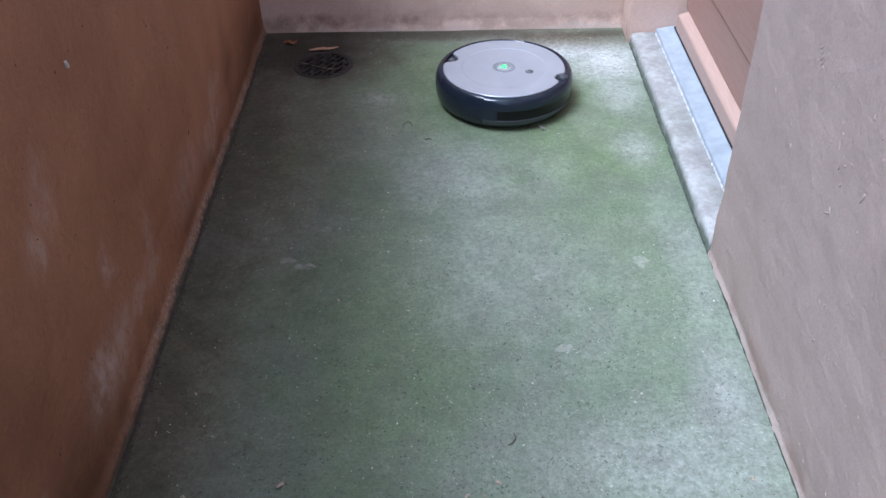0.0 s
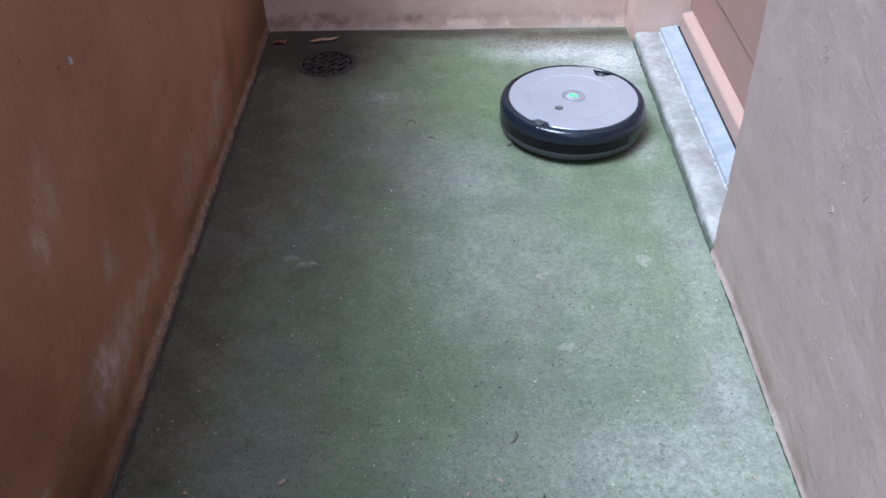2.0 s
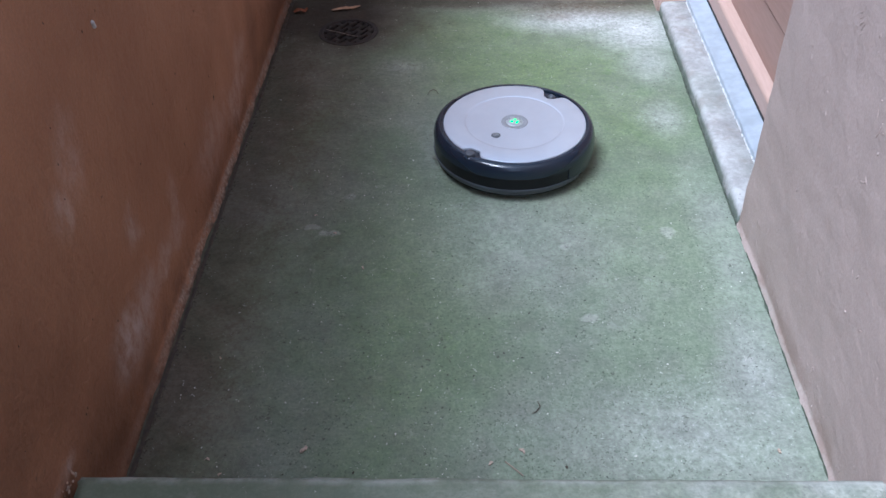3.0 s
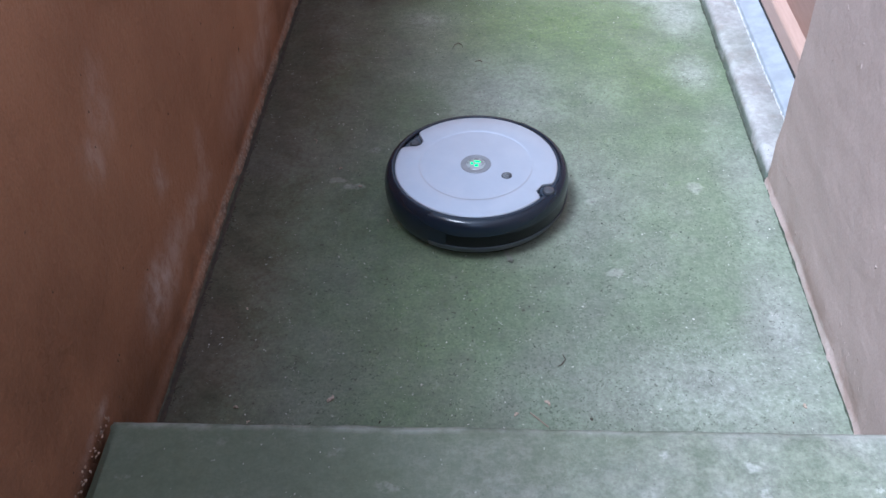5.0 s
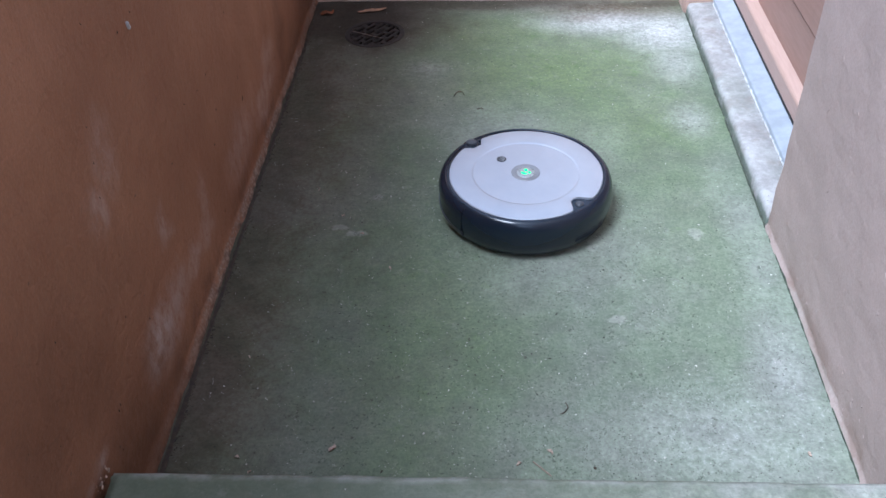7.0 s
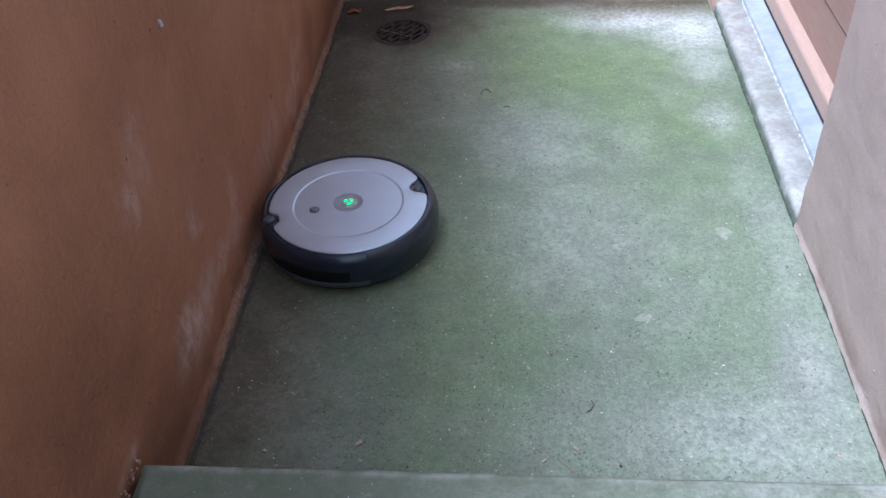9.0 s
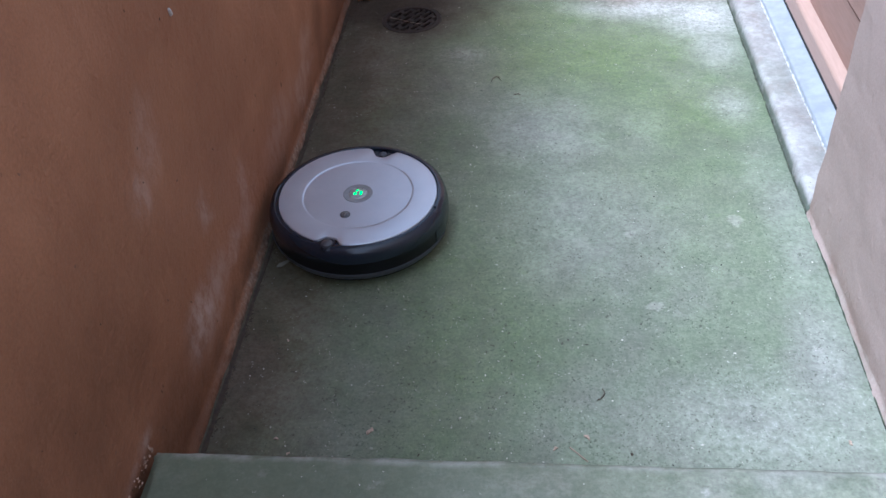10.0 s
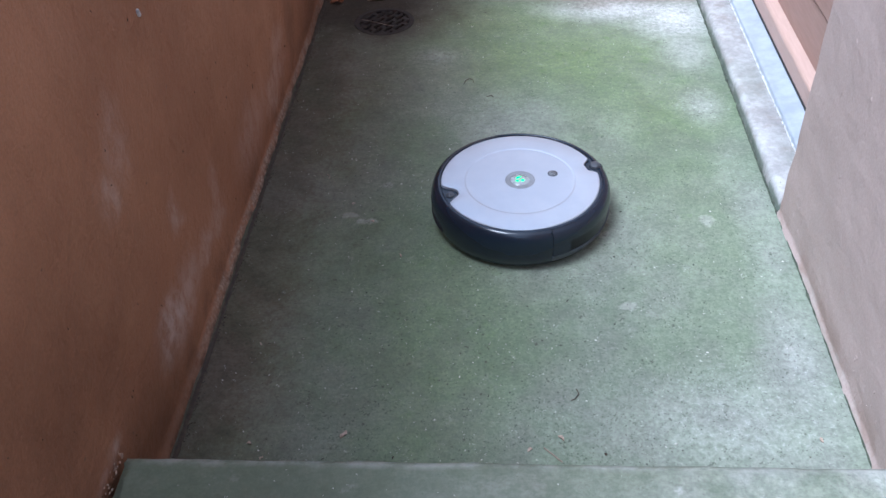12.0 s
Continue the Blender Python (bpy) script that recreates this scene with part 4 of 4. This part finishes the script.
plug.matrix_basis = pose(-0.009, -0.265, 0.559, 20, 0, 0)


# ---- the cleaning robot ----
R = 0.171


def plate_bm():
    """Top plate outline: a circle with a shallow bay in front and a deep rounded bay behind."""
    def radius(deg):
        r = 0.1505
        front = abs((deg + 180) % 360 - 180)
        s = 0.150 * radians(front)
        if s < 0.026:
            u = min(1.0, max(0.0, (s - 0.010) / 0.016))
            r -= 0.0165 * (1 - u * u * (3 - 2 * u))
        s = 0.150 * radians(180 - front)
        if s < 0.0185:
            r = 0.1430 - math.sqrt(0.0205 ** 2 - s * s)
        elif s < 0.036:
            u = 1 - (s - 0.0185) / 0.0175
            r -= 0.0163 * u ** 2.4
        return r
    bm = bmesh.new()
    steps = 240
    rings = []
    for inset, z in ((0.0, 0.082), (0.0, 0.0872), (0.0012, 0.0886), (0.004, 0.0890)):
        rings.append([bm.verts.new(((radius(d) - inset) * math.cos(radians(d)), (radius(d) - inset) * math.sin(radians(d)), z))
                      for d in [360.0 * i / steps for i in range(steps)]])
    for r, z in ((0.1068, 0.0890), (0.1056, 0.0889), (0.1046, 0.08855), (0.1036, 0.0882), (0.1026, 0.0880), (0.1010, 0.0880), (0.0285, 0.0880)):
        rings.append([bm.verts.new((r * math.cos(radians(d)), r * math.sin(radians(d)), z)) for d in [360.0 * i / steps for i in range(steps)]])
    for p, q in zip(rings, rings[1:]):
        for i in range(steps):
            k = (i + 1) % steps
            bm.faces.new((p[i], p[k], q[k], q[i]))
    bm.faces.new(rings[-1])
    return bm


def build_robot():
    robot = tagged(new("robot_vacuum"), "round dark robot vacuum cleaner with a silver top plate", "robot vacuum")
    part("chassis", lathe([(0.0, 0.010), (0.150, 0.010), (0.1625, 0.014), (0.1645, 0.03), (0.1645, 0.076), (0.158, 0.082), (0.0, 0.082)]),
         SHELL, robot)
    part("rear_shell", lathe([(0.150, 0.014), (0.1615, 0.016), (0.1670, 0.023), (0.1695, 0.034), (R, 0.050), (0.1706, 0.062), (0.1688, 0.072), (0.1655, 0.0815), (0.1610, 0.0870),
                              (0.1565, 0.0892), (0.1530, 0.0890), (0.1512, 0.0870), (0.1512, 0.080)], 88.2, 271.8, 72), SHELL, robot)
    bumper = part("bumper", lathe([(0.160, 0.0597), (0.1716, 0.0597), (0.1718, 0.066), (0.1702, 0.0745), (0.1672, 0.0824), (0.1625, 0.0869),
                                   (0.1585, 0.0880), (0.1565, 0.0868), (0.1565, 0.078)], -88, 88, 90), SHELL, robot)
    part("bumper_skirt", lathe([(0.150, 0.013), (0.1600, 0.0150), (0.1665, 0.0195), (0.1705, 0.0260), (0.1722, 0.0330), (0.1722, 0.0345), (0.160, 0.0345)], -88, 88, 90),
         BUMPER_LOW, bumper, "charcoal lower edge of the bumper")
    part("sensor_window", lathe([(0.160, 0.0347), (0.1708, 0.0347), (0.1704, 0.0595), (0.160, 0.0595)], -76, 76, 70), SMOKED, bumper,
         "glossy black sensor window")
    for a, b in ((-88, -76.3), (76.3, 88)):
        part("bumper_cheek", lathe([(0.160, 0.0347), (0.1722, 0.0347), (0.1718, 0.0595), (0.160, 0.0595)], a, b, 10), SHELL, bumper)
    part("inner_rim", lathe([(0.149, 0.080), (0.149, 0.0862), (0.1512, 0.0868), (0.1552, 0.0862), (0.1558, 0.080)], -96, 96, 90), SHELL, robot)
    part("top_plate", plate_bm(), SILVER, robot, "satin silver top plate")
    part("bay_floor", disc(0.1500, 0.0838, 0.004, 96), SHELL, robot)
    # buttons and light
    clean = part("clean_button", lathe([(0.0278, 0.0860), (0.0282, 0.0886), (0.0276, 0.0891), (0.0200, 0.0891), (0.0182, 0.0886), (0.0182, 0.0860)], steps=48),
                 BUTTON_RING, robot, "grey ring of the main button")
    part("button_cap", lathe([(0.0178, 0.0862), (0.0178, 0.0884), (0.0165, 0.0893), (0.010, 0.0898), (0.0, 0.0899)], steps=40), BUTTON_CAP, clean)
    for i, (x, y, sx, sy, rz) in enumerate(((-0.001, 0.0060, 0.0066, 0.0027, 15), (0.004, -0.0045, 0.0037, 0.0037, 0), (-0.0065, -0.0035, 0.0036, 0.0024, -35))):
        bm = bmesh.new()
        got = bmesh.ops.create_icosphere(bm, subdivisions=2, radius=1.0)
        bmesh.ops.transform(bm, matrix=pose(x, y, 0.0899, 0, 0, rz) @ Matrix.Diagonal((sx, sy, 0.0006, 1)), verts=got["verts"])
        part("indicator_light", bm, GREEN_GLOW, clean, "lit green indicator")
    small = part("side_button", lathe([(0.0, 0.0860), (0.0098, 0.0860), (0.0098, 0.0884), (0.0090, 0.0889), (0.0, 0.0887)], steps=32), DARK_BUTTON, robot,
                 "small dark round button")
    small.matrix_basis = pose(0.066, 0, 0)
    bm = lathe([(0.0050, 0.0886), (0.0050, 0.0890), (0.0062, 0.0890), (0.0062, 0.0886)], 60, 330, 20)
    part("button_mark", bm, BUTTON_CAP, small)
    bm = bmesh.new()
    box(bm, (-0.004, -0.0008, 0.0885), (0.004, 0.0008, 0.0890), 0.0002)
    part("button_mark", bm, BUTTON_CAP, small)
    # receiver knob in the front bay
    knob = part("receiver_knob", lathe([(0.0, 0.082), (0.0102, 0.082), (0.0106, 0.088), (0.0098, 0.0910), (0.0080, 0.0922), (0.0, 0.0925)], steps=28), DARK_BUTTON, robot,
                "dark glossy receiver knob")
    knob.matrix_basis = pose(0.1525, 0, 0)
    bm = disc(0.0165, 0.0868, 0.006, 36, (0.1510, 0.0), 0.0018)
    part("knob_seat", bm, SHELL, robot)
    # handle bay at the rear with its catch
    part("catch_button", disc(0.0085, 0.0868, 0.004, 28, (-0.138, 0.0), 0.0018), DARK_BUTTON, robot)
    bm = bmesh.new()
    bmesh.ops.create_icosphere(bm, subdivisions=2, radius=1.0, matrix=pose(-0.139, 0.0, 0.0868) @ Matrix.Diagonal((0.0045, 0.006, 0.0014, 1)))
    part("catch_dimple", bm, BUMPER_LOW, robot)
    # rear exhaust slats
    for i in range(6):
        z = 0.030 + 0.0062 * i
        part("vent_slat", lathe([(0.1685, z), (0.1710, z + 0.0008), (0.1710, z + 0.0022), (0.1685, z + 0.0032)], 167, 193, 14), SHELL, robot)
    # cliff notch covers at the bumper ends
    for s in (-1, 1):
        bm = bmesh.new()
        box(bm, (-0.006, -0.0025, 0.0780), (0.004, 0.0025, 0.0858), 0.0015, pose(0.1615 * math.cos(radians(88.6)), s * 0.1615 * math.sin(radians(88.6)), 0, 0, 0, s * 88.6))
        part("bumper_joint", bm, SHELL, robot)
    # wheels and caster
    for s in (-1, 1):
        bm = lathe([(0.0, -0.011), (0.034, -0.011), (0.036, -0.008), (0.036, 0.008), (0.034, 0.011), (0.0, 0.011)], steps=28)
        wheel = part("wheel", bm, RUBBER_AND_SHADE, robot)
        wheel.matrix_basis = pose(0.0, s * 0.117, 0.036, 90, 0, 0)
    bm = lathe([(0.0, -0.007), (0.013, -0.007), (0.015, -0.004), (0.015, 0.004), (0.013, 0.007), (0.0, 0.007)], steps=20)
    caster = part("caster", bm, RUBBER_AND_SHADE, robot)
    caster.matrix_basis = pose(0.128, 0, 0.015, 90, 0, 0)
    # side brush with three bristle tufts
    brush = part("side_brush", lathe([(0.0, 0.006), (0.012, 0.006), (0.014, 0.010), (0.010, 0.014), (0.0, 0.014)], steps=20), DARK_BUTTON, robot)
    for k in range(3):
        bm = bmesh.new()
        a = radians(120 * k)
        for j in range(-3, 4):
            d = a + radians(2.2 * j)
            box(bm, (0.012, -0.0006, -0.0005), (0.047 - 0.002 * abs(j), 0.0006, 0.0007), 0, Matrix.Translation((0, 0, 0.007)) @ Matrix.Rotation(d, 4, 'Z') @ Matrix.Rotation(radians(4), 4, 'Y'))
        part("bristle_tuft", bm, BRISTLE, brush)
    return robot, brush


robot, side_brush = build_robot()

# seconds, place and heading of the robot on the floor
DRIVE = [
    (0.00, 0.6616, 0.6276, -22.1), (0.20, 0.7184, 0.6030, -21.6), (0.40, 0.7741, 0.5815, -21.1), (0.50, 0.8014, 0.5717, -21.1),
    (0.60, 0.8317, 0.5579, -21.1), (0.80, 0.8507, 0.5523, -21.6), (1.00, 0.8446, 0.5543, -26.6), (1.20, 0.8411, 0.5506, -49.2),
    (1.40, 0.8419, 0.5508, -73.4), (1.50, 0.8413, 0.5500, -84.9), (1.60, 0.8379, 0.5331, -96.2), (1.80, 0.8285, 0.5075, -112.5),
    (2.00, 0.8073, 0.4700, -125.9), (2.20, 0.7654, 0.4209, -128.8), (2.50, 0.7070, 0.3535, -128.3), (3.00, 0.6047, 0.2310, -128.3),
    (3.20, 0.5673, 0.1780, -128.8), (3.60, 0.5025, 0.0833, -128.8), (3.90, 0.4615, 0.0112, -126.3), (4.10, 0.4494, -0.0266, -115.2),
    (4.40, 0.4467, -0.0463, -87.9), (4.80, 0.4544, -0.0614, -49.0), (5.00, 0.4725, -0.0752, -30.9), (5.20, 0.4914, -0.0844, -14.4),
    (5.40, 0.5147, -0.0879, 3.1), (5.50, 0.5268, -0.0860, 9.6), (5.60, 0.5379, -0.0804, 16.2), (5.80, 0.5582, -0.0692, 33.8),
    (6.00, 0.5765, -0.0542, 51.9), (6.20, 0.5883, -0.0260, 70.2), (6.40, 0.5937, -0.0052, 86.9), (6.50, 0.5919, 0.0004, 93.8),
    (6.60, 0.5850, 0.0005, 101.8), (6.80, 0.5753, 0.0194, 118.8), (7.00, 0.5661, 0.0498, 135.3), (7.20, 0.5493, 0.0670, 155.3),
    (7.45, 0.5381, 0.0697, 179.8), (7.65, 0.5236, 0.0630, 196.8), (8.00, 0.4301, 0.0288, 200.2), (8.40, 0.3169, -0.0107, 200.6),
    (8.80, 0.2094, -0.0483, 201.1), (9.00, 0.1765, -0.0567, 201.6), (9.20, 0.1755, -0.0520, 203.5), (9.40, 0.1805, -0.0520, 217.1),
    (9.50, 0.1834, -0.0539, 229.1), (9.60, 0.1864, -0.0567, 240.3), (9.80, 0.1804, -0.0670, 249.6), (10.00, 0.1764, -0.0651, 257.0),
    (10.20, 0.1784, -0.0670, 278.1), (10.40, 0.1774, -0.0660, 302.7), (10.50, 0.1784, -0.0679, 313.4), (10.60, 0.1884, -0.0783, 323.9),
    (10.80, 0.2225, -0.0934, 343.2), (11.00, 0.2587, -0.1019, 359.8), (11.20, 0.2970, -0.0955, 373.9), (11.40, 0.3500, -0.0770, 377.7),
    (11.50, 0.3781, -0.0696, 378.6), (11.60, 0.4093, -0.0594, 378.6), (11.80, 0.4717, -0.0389, 377.7), (12.00, 0.5333, -0.0174, 377.7),
]


def motions():
    walk(robot, [(t, pose(x, y, 0, 0, 0, h)) for t, x, y, h in DRIVE])
    walk(side_brush, [(t / 10, pose(0.110, -0.088, 0, 0, 0, -38.0 + 74.4 * t)) for t in range(121)])
    # the robot's draught pushes the leaves away from it
    walk(tan_leaf, [(0.0, pose(0.177, 0.918, 0, 0, 0, 6)), (0.1, pose(0.173, 0.938, 0, 0, 0, 10)), (0.2, pose(0.164, 0.966, 0, 0, 0, 12)),
                    (12.0, pose(0.164, 0.966, 0, 0, 0, 12))])
    walk(rust_leaf, [(0.0, pose(0.078, 0.960, 0, 0, 0, 10)), (0.3, pose(0.064, 0.960, 0, 0, 0, 14)), (0.8, pose(0.039, 0.954, 0, 0, 0, 25)),
                     (12.0, pose(0.041, 0.950, 0, 0, 0, 30))])


motions()
